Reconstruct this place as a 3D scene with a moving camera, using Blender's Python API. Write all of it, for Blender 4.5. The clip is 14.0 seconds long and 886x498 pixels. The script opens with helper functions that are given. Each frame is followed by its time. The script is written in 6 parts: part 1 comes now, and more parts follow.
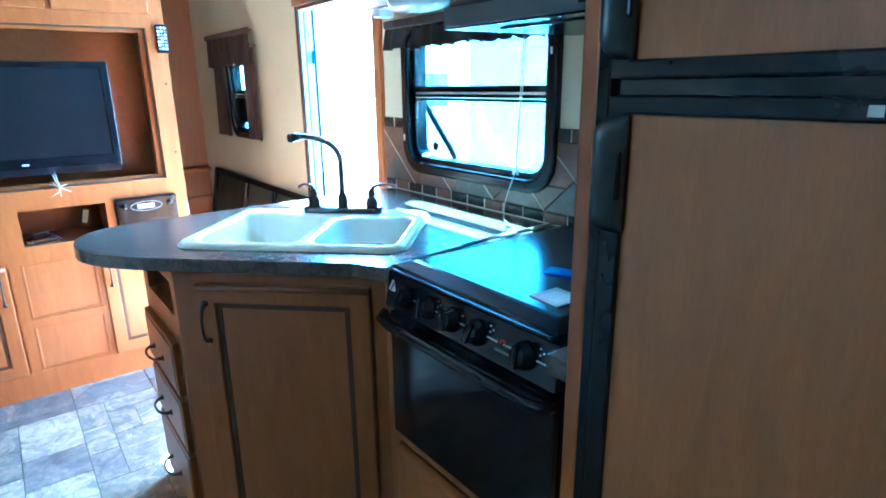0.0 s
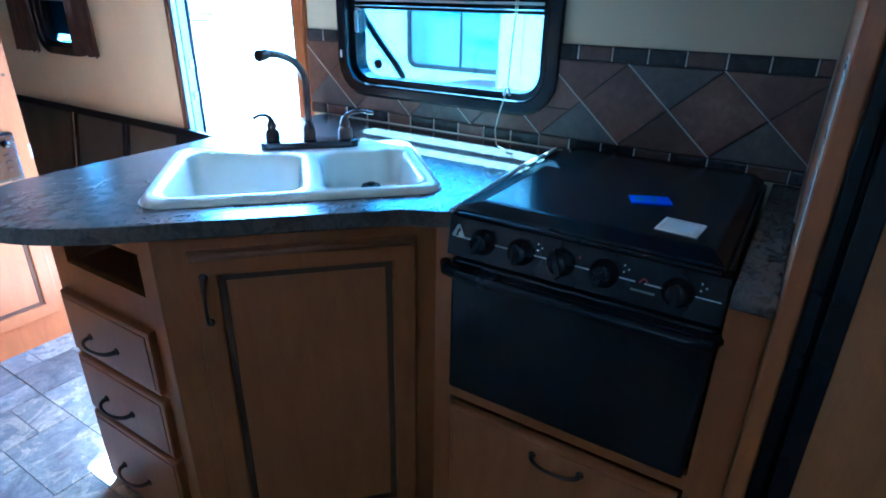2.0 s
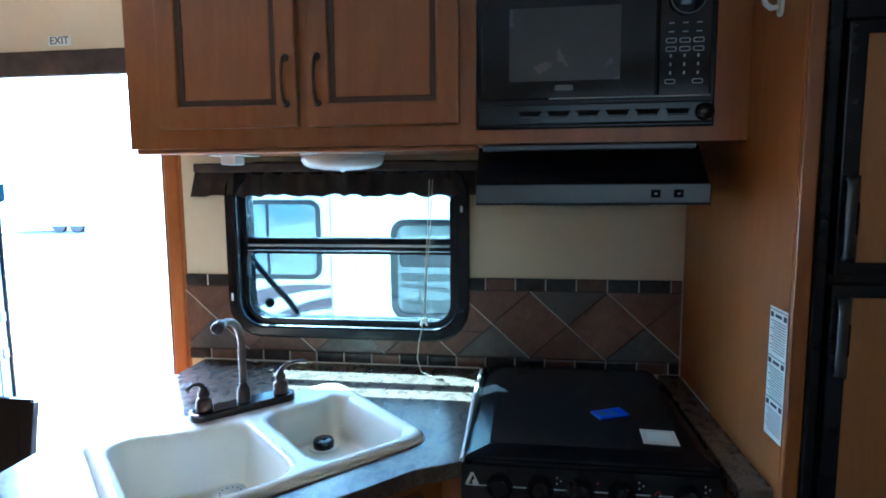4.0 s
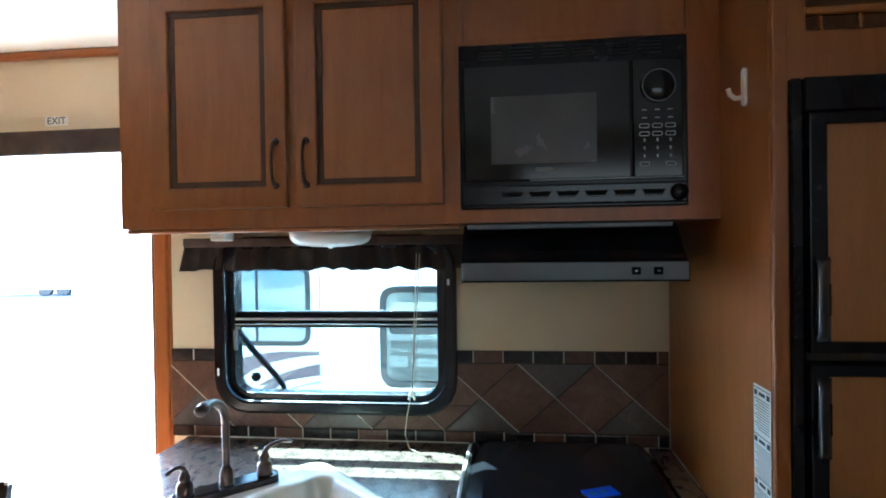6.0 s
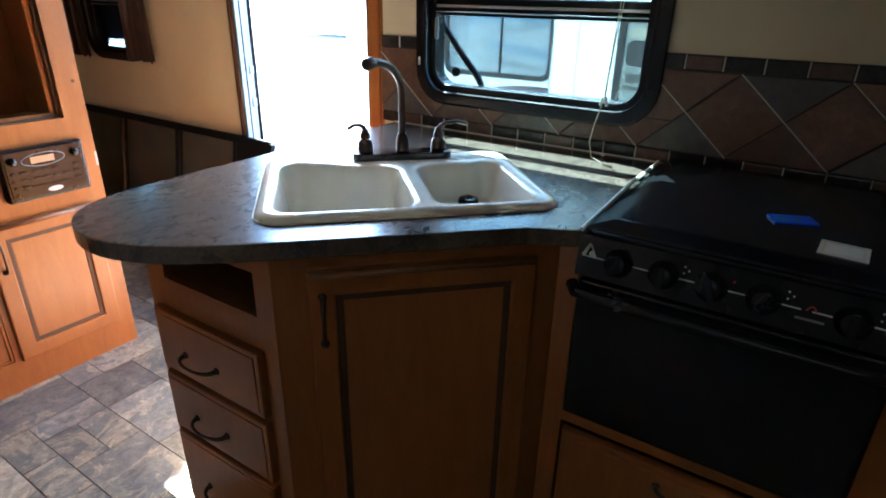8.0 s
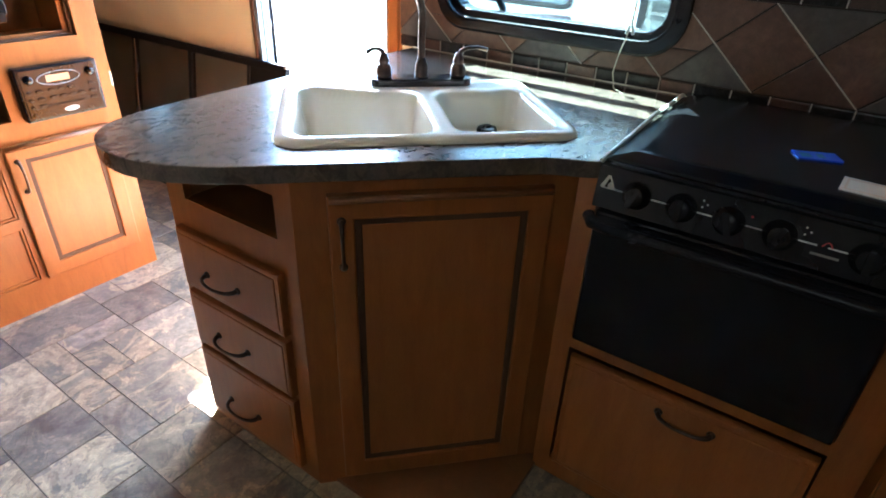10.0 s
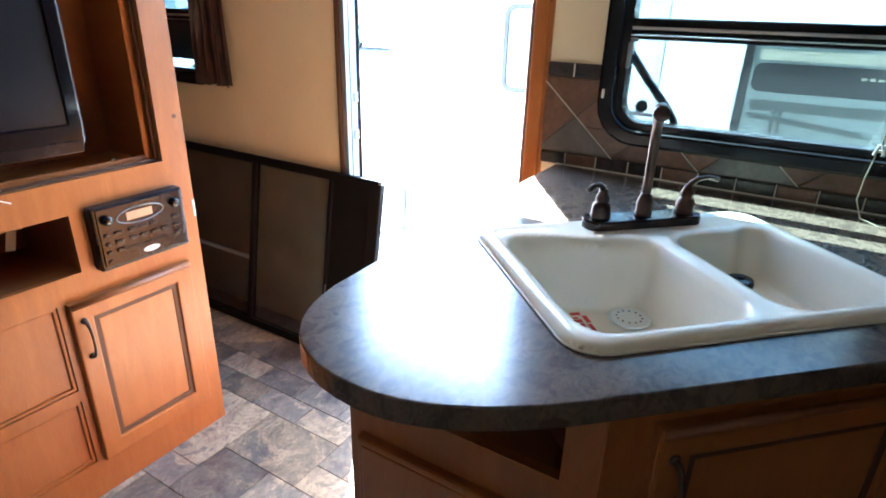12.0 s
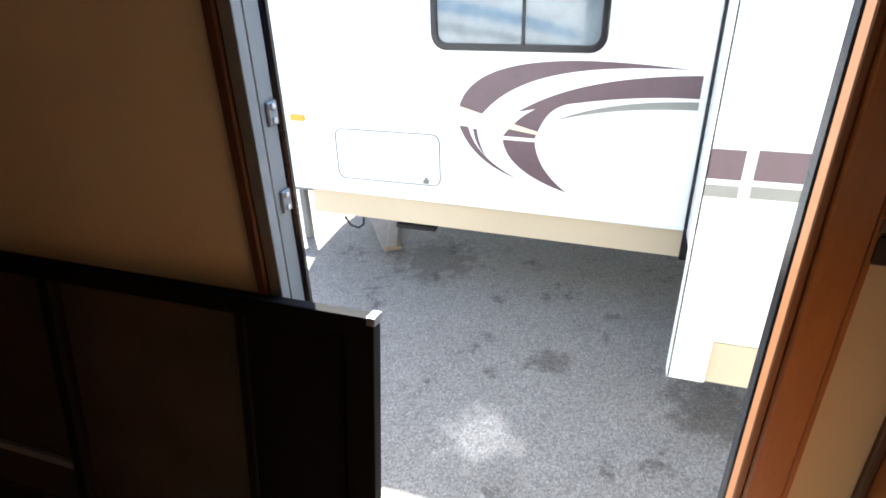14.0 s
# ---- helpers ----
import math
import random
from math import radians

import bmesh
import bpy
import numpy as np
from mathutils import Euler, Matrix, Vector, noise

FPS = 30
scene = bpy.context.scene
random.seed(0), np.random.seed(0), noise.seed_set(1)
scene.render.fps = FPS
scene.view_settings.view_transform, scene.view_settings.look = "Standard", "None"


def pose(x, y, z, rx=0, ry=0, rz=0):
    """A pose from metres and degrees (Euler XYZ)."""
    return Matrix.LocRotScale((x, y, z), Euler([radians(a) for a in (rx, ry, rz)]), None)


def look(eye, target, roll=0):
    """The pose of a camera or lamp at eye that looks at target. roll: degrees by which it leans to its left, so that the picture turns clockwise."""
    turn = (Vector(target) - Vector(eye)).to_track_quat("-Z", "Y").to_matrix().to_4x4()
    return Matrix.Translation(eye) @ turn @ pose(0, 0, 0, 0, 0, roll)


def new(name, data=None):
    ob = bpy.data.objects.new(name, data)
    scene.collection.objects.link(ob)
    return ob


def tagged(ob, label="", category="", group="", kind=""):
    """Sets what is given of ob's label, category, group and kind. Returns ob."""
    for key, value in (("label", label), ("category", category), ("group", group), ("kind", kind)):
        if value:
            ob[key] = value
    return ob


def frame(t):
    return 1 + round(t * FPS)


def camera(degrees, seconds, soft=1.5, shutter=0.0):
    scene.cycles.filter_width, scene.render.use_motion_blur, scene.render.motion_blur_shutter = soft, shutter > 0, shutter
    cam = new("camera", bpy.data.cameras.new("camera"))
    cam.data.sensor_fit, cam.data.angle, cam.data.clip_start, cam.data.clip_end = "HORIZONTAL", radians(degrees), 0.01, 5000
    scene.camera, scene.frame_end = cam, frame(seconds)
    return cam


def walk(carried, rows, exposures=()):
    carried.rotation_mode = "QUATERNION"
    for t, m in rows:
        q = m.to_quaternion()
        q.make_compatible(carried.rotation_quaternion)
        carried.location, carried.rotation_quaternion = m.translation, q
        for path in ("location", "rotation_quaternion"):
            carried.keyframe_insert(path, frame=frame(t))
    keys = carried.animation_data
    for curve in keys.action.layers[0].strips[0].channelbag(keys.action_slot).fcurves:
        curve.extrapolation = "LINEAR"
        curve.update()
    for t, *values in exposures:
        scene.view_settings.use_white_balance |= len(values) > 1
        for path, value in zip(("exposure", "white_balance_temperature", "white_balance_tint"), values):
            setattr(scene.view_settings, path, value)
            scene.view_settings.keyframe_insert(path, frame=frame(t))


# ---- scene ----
cam = camera(75.2, 14.0, soft=1.8)
PATH = [
    (0, (0.08, 0.1, 1.322), (1.248, 1.627, 0.771), -0.7),
    (0.5, (0.133, 0.31, 1.347), (1.364, 1.781, 0.783), -1.2),
    (1, (0.116, 0.423, 1.33), (1.475, 1.693, 0.594), -0.3),
    (1.5, (-0.042, 0.523, 1.317), (1.445, 1.579, 0.495), -0.1),
    (2, (-0.183, 0.63, 1.312), (1.366, 1.601, 0.502), 1.0),
    (2.5, (-0.229, 0.804, 1.331), (1.404, 1.676, 0.573), 1.4),
    (3, (-0.265, 0.927, 1.365), (1.49, 1.623, 0.707), 1.8),
    (3.5, (-0.327, 1.035, 1.424), (1.56, 1.512, 0.964), 0.9),
    (4, (-0.386, 1.087, 1.486), (1.584, 1.353, 1.262), -0.4),
    (4.2, (-0.4, 1.085, 1.502), (1.584, 1.292, 1.363), -0.8),
    (6.3, (-0.401, 1.066, 1.53), (1.58, 1.337, 1.548), -0.7),
    (6.5, (-0.383, 1.056, 1.505), (1.578, 1.451, 1.461), -0.6),
    (7, (-0.288, 0.968, 1.432), (1.52, 1.745, 1.077), 1.2),
    (7.5, (-0.251, 0.897, 1.366), (1.417, 1.826, 0.771), 1.6),
    (8, (-0.257, 0.867, 1.313), (1.284, 1.861, 0.514), 1.2),
    (8.5, (-0.262, 0.835, 1.272), (1.209, 1.787, 0.307), 2.1),
    (8.7, (-0.264, 0.822, 1.257), (1.187, 1.766, 0.254), 1.9),
    (10.8, (-0.321, 1.023, 1.327), (1.111, 2.034, 0.365), 3.4),
    (11, (-0.351, 1.096, 1.322), (1.14, 2.152, 0.509), 3.7),
    (11.5, (-0.356, 1.301, 1.359), (1.209, 2.299, 0.614), 2.8),
    (12, (-0.237, 1.55, 1.324), (1.343, 2.504, 0.554), 1.6),
    (12.5, (-0.079, 1.858, 1.304), (1.545, 2.699, 0.496), 0.1),
    (13, (0.051, 2.158, 1.292), (1.73, 2.792, 0.408), -1.5),
    (13.5, (0.319, 2.327, 1.266), (2.003, 2.9, 0.351), -1.2),
    (14, (0.722, 2.452, 1.215), (2.409, 3.026, 0.307), -1.6),
]
EXPOSURES = [(0.0, 7.0, 3400, -18), (0.5, 6.7, 3300, -15), (1.0, 6.3, 3300, -12), (1.5, 6.15, 3350, -10), (2.0, 6.2, 3350, -8), (2.5, 6.35, 3400, -5), (3.0, 6.3, 3600, -5), (3.5, 6.2, 3950, -5), (4.0, 5.95, 4350, -4), (6.5, 6.15, 5000, 0), (7.0, 5.9, 4900, 0), (7.5, 5.5, 5000, -1), (8.0, 5.25, 5200, -1), (8.5, 5.25, 5250, -1), (11.0, 6.6, 5350, 3), (11.5, 6.15, 5250, 2), (12.0, 5.45, 5250, 1), (12.5, 4.65, 5800, 4), (13.0, 4.15, 6100, 7), (13.5, 3.6, 6400, 9), (14.0, 2.9, 6400, 8)]
walk(cam, [(t, look(eye, target, roll)) for t, eye, target, roll in PATH], EXPOSURES)

# ---- sky and lamps ----
SUN_WAY = Vector((0.81, 0.57, 1.42)).normalized()      # towards the sun
world = bpy.data.worlds.new("world")
scene.world = world
world.use_nodes = True
wn = world.node_tree
sky = wn.nodes.new("ShaderNodeTexSky")
sky.sky_type, sky.sun_disc = "NISHITA", False
sky.sun_elevation = math.asin(SUN_WAY.z)
sky.sun_rotation = math.atan2(SUN_WAY.x, SUN_WAY.y)
wn.nodes["Background"].inputs["Strength"].default_value = 0.12
wn.links.new(sky.outputs[0], wn.nodes["Background"].inputs["Color"])
sun = new("sun", bpy.data.lights.new("sun", "SUN"))
sun.data.energy, sun.data.angle, sun.data.color = 5.0, radians(0.5), (1.0, 0.95, 0.87)
sun.matrix_world = look(SUN_WAY * 30, (0, 0, 0))


# fill light added for the upper cabinets; no window is built there
lamp = new("room_fill_light", bpy.data.lights.new("room_fill_light", "AREA"))
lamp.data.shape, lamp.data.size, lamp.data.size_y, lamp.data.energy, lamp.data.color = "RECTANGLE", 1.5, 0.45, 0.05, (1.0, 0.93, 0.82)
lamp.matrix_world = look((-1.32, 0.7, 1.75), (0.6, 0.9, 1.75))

# ---- materials ----
def nodes_of(name, rough=0.5, metal=0.0, spec=0.5):
    m = bpy.data.materials.new(name)
    m.use_nodes = True
    p = m.node_tree.nodes["Principled BSDF"]
    p.inputs["Roughness"].default_value, p.inputs["Metallic"].default_value = rough, metal
    p.inputs["Specular IOR Level"].default_value = spec
    return m, m.node_tree, p


def node(nt, kind, **sets):
    n = nt.nodes.new(kind)
    for k, v in sets.items():
        n.inputs[k].default_value = v
    return n


def ramp(nt, fac, stops):
    r = nt.nodes.new("ShaderNodeValToRGB")
    e = r.color_ramp.elements
    while len(e) < len(stops):
        e.new(0.5)
    for el, (pos, col) in zip(e, stops):
        el.position, el.color = pos, (*col, 1)
    nt.links.new(fac, r.inputs[0])
    return r.outputs[0]


def coords(nt, scale=(1, 1, 1)):
    tc, mp = nt.nodes.new("ShaderNodeTexCoord"), nt.nodes.new("ShaderNodeMapping")
    mp.inputs["Scale"].default_value = scale
    nt.links.new(tc.outputs["Object"], mp.inputs["Vector"])
    return mp.outputs[0]


def noise_tex(nt, vec, scale, detail=4.0, rough=0.55, distort=0.0):
    n = node(nt, "ShaderNodeTexNoise", Scale=scale, Detail=detail, Roughness=rough, Distortion=distort)
    nt.links.new(vec, n.inputs["Vector"])
    return n.outputs["Fac"]


def mix_col(nt, fac, a, b, mode="MIX"):
    x = nt.nodes.new("ShaderNodeMix")
    x.data_type, x.blend_type = "RGBA", mode
    if isinstance(fac, float):
        x.inputs[0].default_value = fac
    else:
        nt.links.new(fac, x.inputs[0])
    for sock, v in ((x.inputs[6], a), (x.inputs[7], b)):
        if isinstance(v, tuple):
            sock.default_value = (*v, 1)
        else:
            nt.links.new(v, sock)
    return x.outputs[2]


def bump(nt, p, height, strength=0.1, dist=0.002):
    b = node(nt, "ShaderNodeBump", Strength=strength, Distance=dist)
    nt.links.new(height, b.inputs["Height"])
    nt.links.new(b.outputs[0], p.inputs["Normal"])


def plain(name, col, rough=0.5, metal=0.0, vary=0.12, scale=9.0, bumps=0.05, fine=180.0, spec=0.5):
    """Paint, plastic or metal with slight blotches, uneven gloss and a fine grain."""
    m, nt, p = nodes_of(name, rough, metal, spec)
    v = coords(nt)
    n = noise_tex(nt, v, scale, 5)
    f = noise_tex(nt, v, fine, 2)
    lo, hi = tuple(c * (1 - vary) for c in col), tuple(min(1, c * (1 + vary)) for c in col)
    nt.links.new(ramp(nt, n, [(0.3, lo), (0.7, hi)]), p.inputs["Base Color"])
    r = node(nt, "ShaderNodeMapRange")
    r.inputs[3].default_value, r.inputs[4].default_value = max(0.03, rough - 0.07), min(1, rough + 0.09)
    nt.links.new(n, r.inputs[0])
    nt.links.new(r.outputs[0], p.inputs["Roughness"])
    bump(nt, p, f, bumps, 0.001)
    return m


def wood(name, dark, light, rough=0.38, along="z", coat=0.17):
    """Stained maple with grain along one axis and soft blotches."""
    m, nt, p = nodes_of(name, rough)
    s = {"z": (6, 6, 0.8), "x": (0.8, 6, 6), "y": (6, 0.8, 6)}[along]
    v = coords(nt, s)
    g = noise_tex(nt, v, 5.0, 7, 0.6, 0.9)
    blot = noise_tex(nt, coords(nt, (1, 1, 0.6)), 8.0, 5, 0.6, 0.5)
    pores = noise_tex(nt, v, 70.0, 3)
    base = ramp(nt, g, [(0.15, dark), (0.85, light)])
    mid = tuple((a + b) / 2.2 for a, b in zip(dark, light))
    fac = node(nt, "ShaderNodeMapRange")
    fac.inputs[1].default_value, fac.inputs[2].default_value = 0.4, 0.75
    fac.inputs[3].default_value, fac.inputs[4].default_value = 0.0, 0.6
    nt.links.new(blot, fac.inputs[0])
    fleck = ramp(nt, pores, [(0.3, (0.86, 0.84, 0.82)), (0.6, (1.0, 1.0, 1.0))])
    nt.links.new(mix_col(nt, 0.7, mix_col(nt, fac.outputs[0], base, mid), fleck, "MULTIPLY"), p.inputs["Base Color"])
    bump(nt, p, pores, 0.08, 0.0008)
    p.inputs["Coat Weight"].default_value = coat
    p.inputs["Coat Roughness"].default_value = 0.3
    return m


WOOD = wood("maple_wood", (0.238, 0.0735, 0.013), (0.396, 0.137, 0.026))
WOOD_FLAT = wood("maple_rail_wood", (0.238, 0.0735, 0.013), (0.396, 0.137, 0.026), along="y")
PANEL = wood("maple_panel", (0.266, 0.087, 0.018), (0.41, 0.148, 0.034), 0.4)
GLAZE = wood("dark_glazed_wood", (0.060, 0.025, 0.011), (0.11, 0.048, 0.021), 0.6, coat=0.0)
HONEY = wood("honey_laminate", (0.30, 0.118, 0.028), (0.47, 0.205, 0.055), 0.42)
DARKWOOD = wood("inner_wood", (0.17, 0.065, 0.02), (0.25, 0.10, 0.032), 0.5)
WALLVINYL = plain("cream_wall_vinyl", (0.66, 0.56, 0.37), 0.55, vary=0.05, scale=3.0, bumps=0.25, fine=260.0)
TANWALL = plain("tan_unseen_wall", (0.40, 0.29, 0.18), 0.55, vary=0.08, scale=3.0, bumps=0.25, fine=260.0)
CEILING = plain("ceiling_vinyl", (0.8, 0.77, 0.7), 0.6, vary=0.04, scale=4.0, bumps=0.2)
BLACK = plain("black_plastic", (0.009, 0.009, 0.011), 0.24, vary=0.3, spec=0.3)
MATTBLACK = plain("matt_black_sheet", (0.005, 0.005, 0.0055), 0.7, vary=0.3, spec=0.12)
BLACKMETAL = plain("black_enamel", (0.008, 0.008, 0.010), 0.2, spec=0.32, vary=0.3, scale=5.0)
GRILLE = plain("dark_grille", (0.035, 0.039, 0.043), 0.2, 0.4, vary=0.2)
HOODMETAL = plain("dark_satin_metal", (0.12, 0.13, 0.14), 0.35, 0.7, vary=0.1)
BLACKGLOSS = plain("black_glass", (0.006, 0.006, 0.008), 0.09, vary=0.2, bumps=0.0)
RUBBER = plain("black_window_frame", (0.007, 0.007, 0.009), 0.2, vary=0.3, spec=0.35)
SCREENGREY = plain("tv_screen", (0.010, 0.011, 0.014), 0.22, vary=0.1, bumps=0.0)
MWGREY = plain("oven_window", (0.07, 0.07, 0.068), 0.25, vary=0.1, bumps=0.0)
TAPDECK = plain("dark_tap_plate", (0.055, 0.045, 0.042), 0.16, 0.85, vary=0.25, scale=18.0)
BRONZE = plain("rubbed_bronze", (0.10, 0.065, 0.05), 0.3, 0.85, vary=0.35, scale=22.0)
PULL = plain("dark_bronze_pull", (0.11, 0.075, 0.055), 0.3, 0.8, vary=0.3, scale=40.0)
CHROME = plain("chrome", (0.55, 0.55, 0.56), 0.35, 0.6, vary=0.05)
ALU = plain("painted_aluminium", (0.20, 0.225, 0.25), 0.45, 0.3, vary=0.1)
SINK = plain("bisque_sink", (0.80, 0.74, 0.61), 0.16, vary=0.03, bumps=0.02)
WHITEPL = plain("white_plastic", (0.78, 0.78, 0.75), 0.35, vary=0.04)
LENS = plain("lamp_lens", (0.72, 0.72, 0.69), 0.2, vary=0.06)
BLUETAG = plain("blue_plastic", (0.02, 0.10, 0.78), 0.3, vary=0.12)
CREAMTAG = plain("label_paper", (0.68, 0.64, 0.55), 0.6, vary=0.08)
INK = plain("print_ink", (0.03, 0.03, 0.035), 0.6, vary=0.1)
LINEINK = plain("light_print", (0.62, 0.62, 0.60), 0.5, vary=0.05)
REDINK = plain("red_print", (0.5, 0.03, 0.03), 0.5, vary=0.05)
DISPLAY = plain("amber_display", (0.46, 0.32, 0.21), 0.2, vary=0.1)
VALANCE = plain("brown_valance_cloth", (0.055, 0.036, 0.027), 0.85, vary=0.45, scale=14.0, bumps=0.5, fine=500.0)
CURTAIN = plain("brown_curtain_cloth", (0.085, 0.045, 0.032), 0.9, vary=0.2, scale=12.0, bumps=0.5, fine=500.0)
CORD = plain("cream_cord", (0.55, 0.5, 0.38), 0.8, vary=0.1)
GROUT = plain("pale_grout", (0.56, 0.50, 0.43), 0.6, vary=0.1)
GROUTBED = plain("dark_grout", (0.040, 0.028, 0.022), 0.8, vary=0.15)
FLOORGAP = plain("floor_joint", (0.03, 0.025, 0.022), 0.7, vary=0.15)
TRAILERW = plain("white_fibreglass", (0.72, 0.73, 0.72), 0.3, vary=0.03, scale=1.5)
TRAILERT = plain("tan_skirt", (0.46, 0.38, 0.27), 0.4, vary=0.06, scale=2.0)
PURPLE = plain("plum_vinyl", (0.085, 0.05, 0.06), 0.35, vary=0.1)
GREYVINYL = plain("grey_vinyl", (0.19, 0.19, 0.17), 0.35, vary=0.1)
REFLECTGREY = plain("grey_reflection_band", (0.022, 0.027, 0.025), 0.4, vary=0.15)
HATCHLINE = plain("hatch_gasket", (0.13, 0.13, 0.13), 0.5)
GOLDVINYL = plain("gold_vinyl", (0.62, 0.49, 0.35), 0.35, vary=0.12)
BLUEVINYL = plain("blue_vinyl", (0.04, 0.2, 0.42), 0.35, vary=0.12)
AMBER = plain("amber_lens", (0.75, 0.3, 0.04), 0.25)


def counter_material():
    m, nt, p = nodes_of("dark_stone_laminate", 0.2)
    v = coords(nt)
    a = noise_tex(nt, coords(nt, (1.0, 1.5, 1.0)), 24.0, 9, 0.70, 0.7)
    b = noise_tex(nt, v, 75.0, 5, 0.6, 0.8)
    c1 = ramp(nt, a, [(0.30, (0.040, 0.028, 0.021)), (0.44, (0.078, 0.057, 0.043)), (0.54, (0.150, 0.114, 0.083)), (0.63, (0.105, 0.079, 0.061)), (0.76, (0.062, 0.047, 0.038))])
    c2 = ramp(nt, b, [(0.35, (0.062, 0.047, 0.037)), (0.6, (0.110, 0.086, 0.068)), (0.72, (0.20, 0.16, 0.12))])
    nt.links.new(mix_col(nt, 0.32, c1, c2), p.inputs["Base Color"])
    bump(nt, p, b, 0.05, 0.0006)
    r = node(nt, "ShaderNodeMapRange")
    r.inputs[3].default_value, r.inputs[4].default_value = 0.20, 0.245
    nt.links.new(a, r.inputs[0])
    nt.links.new(r.outputs[0], p.inputs["Roughness"])
    return m


def tile_material(name, dark, light, rough, size, spread, veins=False):
    """Stone-look pieces; each one gets its own tone."""
    m, nt, p = nodes_of(name, rough)
    oi = nt.nodes.new("ShaderNodeObjectInfo")
    add = nt.nodes.new("ShaderNodeVectorMath")
    add.operation = "MULTIPLY_ADD"
    add.inputs[1].default_value = (37.0, 53.0, 29.0)
    nt.links.new(oi.outputs["Random"], add.inputs[0])
    nt.links.new(coords(nt), add.inputs[2])
    a = noise_tex(nt, add.outputs[0], size, 10, 0.72, 0.45)
    b = noise_tex(nt, add.outputs[0], size * 6, 5, 0.6, 0.4)
    mid = tuple((x + y) / 2.2 for x, y in zip(dark, light))
    base = ramp(nt, a, [(0.34, dark), (0.5, mid), (0.64, light)])
    if veins:
        # layered slate: broken cream plates over grey-blue ground, dark fissures between
        grey = (mid[0] * 0.78, mid[1] * 0.88, mid[2] * 1.10)
        c = noise_tex(nt, add.outputs[0], size * 0.5, 9, 0.66, 1.2)
        lean = node(nt, "ShaderNodeMapRange")
        lean.inputs[3].default_value, lean.inputs[4].default_value = -0.13, 0.11
        shuffle = nt.nodes.new("ShaderNodeTexWhiteNoise")
        shuffle.noise_dimensions = "1D"
        nt.links.new(oi.outputs["Random"], shuffle.inputs["W"])
        nt.links.new(shuffle.outputs["Value"], lean.inputs[0])
        plate = nt.nodes.new("ShaderNodeMath")
        nt.links.new(c, plate.inputs[0])
        nt.links.new(lean.outputs[0], plate.inputs[1])
        base = mix_col(nt, 0.62, base, ramp(nt, plate.outputs[0], [(0.30, dark), (0.40, grey), (0.49, grey), (0.505, mid), (0.515, light), (0.60, light), (0.62, mid), (0.72, light)]))
        d = noise_tex(nt, add.outputs[0], size * 1.1, 10, 0.7, 0.8)
        flake = ramp(nt, d, [(0.40, (0.72, 0.72, 0.74)), (0.475, (1.0, 1.0, 1.0)), (0.492, (0.55, 0.53, 0.52)), (0.50, (1.5, 1.45, 1.32)), (0.535, (1.12, 1.1, 1.05)), (0.62, (0.95, 0.94, 0.92))])
        base = mix_col(nt, 0.85, base, flake, "MULTIPLY")
    tone = node(nt, "ShaderNodeMapRange")
    tone.inputs[3].default_value, tone.inputs[4].default_value = 1 - spread, 1 + spread
    nt.links.new(oi.outputs["Random"], tone.inputs[0])
    hsv = nt.nodes.new("ShaderNodeHueSaturation")
    nt.links.new(tone.outputs[0], hsv.inputs["Value"])
    nt.links.new(base, hsv.inputs["Color"])
    speck = ramp(nt, b, [(0.35, (0.75, 0.75, 0.75)), (0.6, (1.1, 1.08, 1.05))])
    nt.links.new(mix_col(nt, 0.6, hsv.outputs[0], speck, "MULTIPLY"), p.inputs["Base Color"])
    bump(nt, p, a, 0.12, 0.002)
    return m


COUNTER = counter_material()
FLOORTILE = tile_material("slate_vinyl_tile", (0.056, 0.050, 0.046), (0.33, 0.275, 0.195), 0.30, 11.0, 0.3, True)
TILEBROWN = tile_material("brown_wall_tile", (0.105, 0.052, 0.034), (0.185, 0.100, 0.064), 0.33, 9.0, 0.2)
TILEGREY = tile_material("grey_wall_tile", (0.088, 0.078, 0.072), (0.145, 0.128, 0.115), 0.33, 9.0, 0.15)
MOSDARK = tile_material("dark_mosaic_tile", (0.018, 0.016, 0.016), (0.045, 0.04, 0.04), 0.22, 30.0, 0.25)
MOSBROWN = tile_material("brown_mosaic_tile", (0.085, 0.042, 0.028), (0.15, 0.08, 0.052), 0.3, 30.0, 0.25)


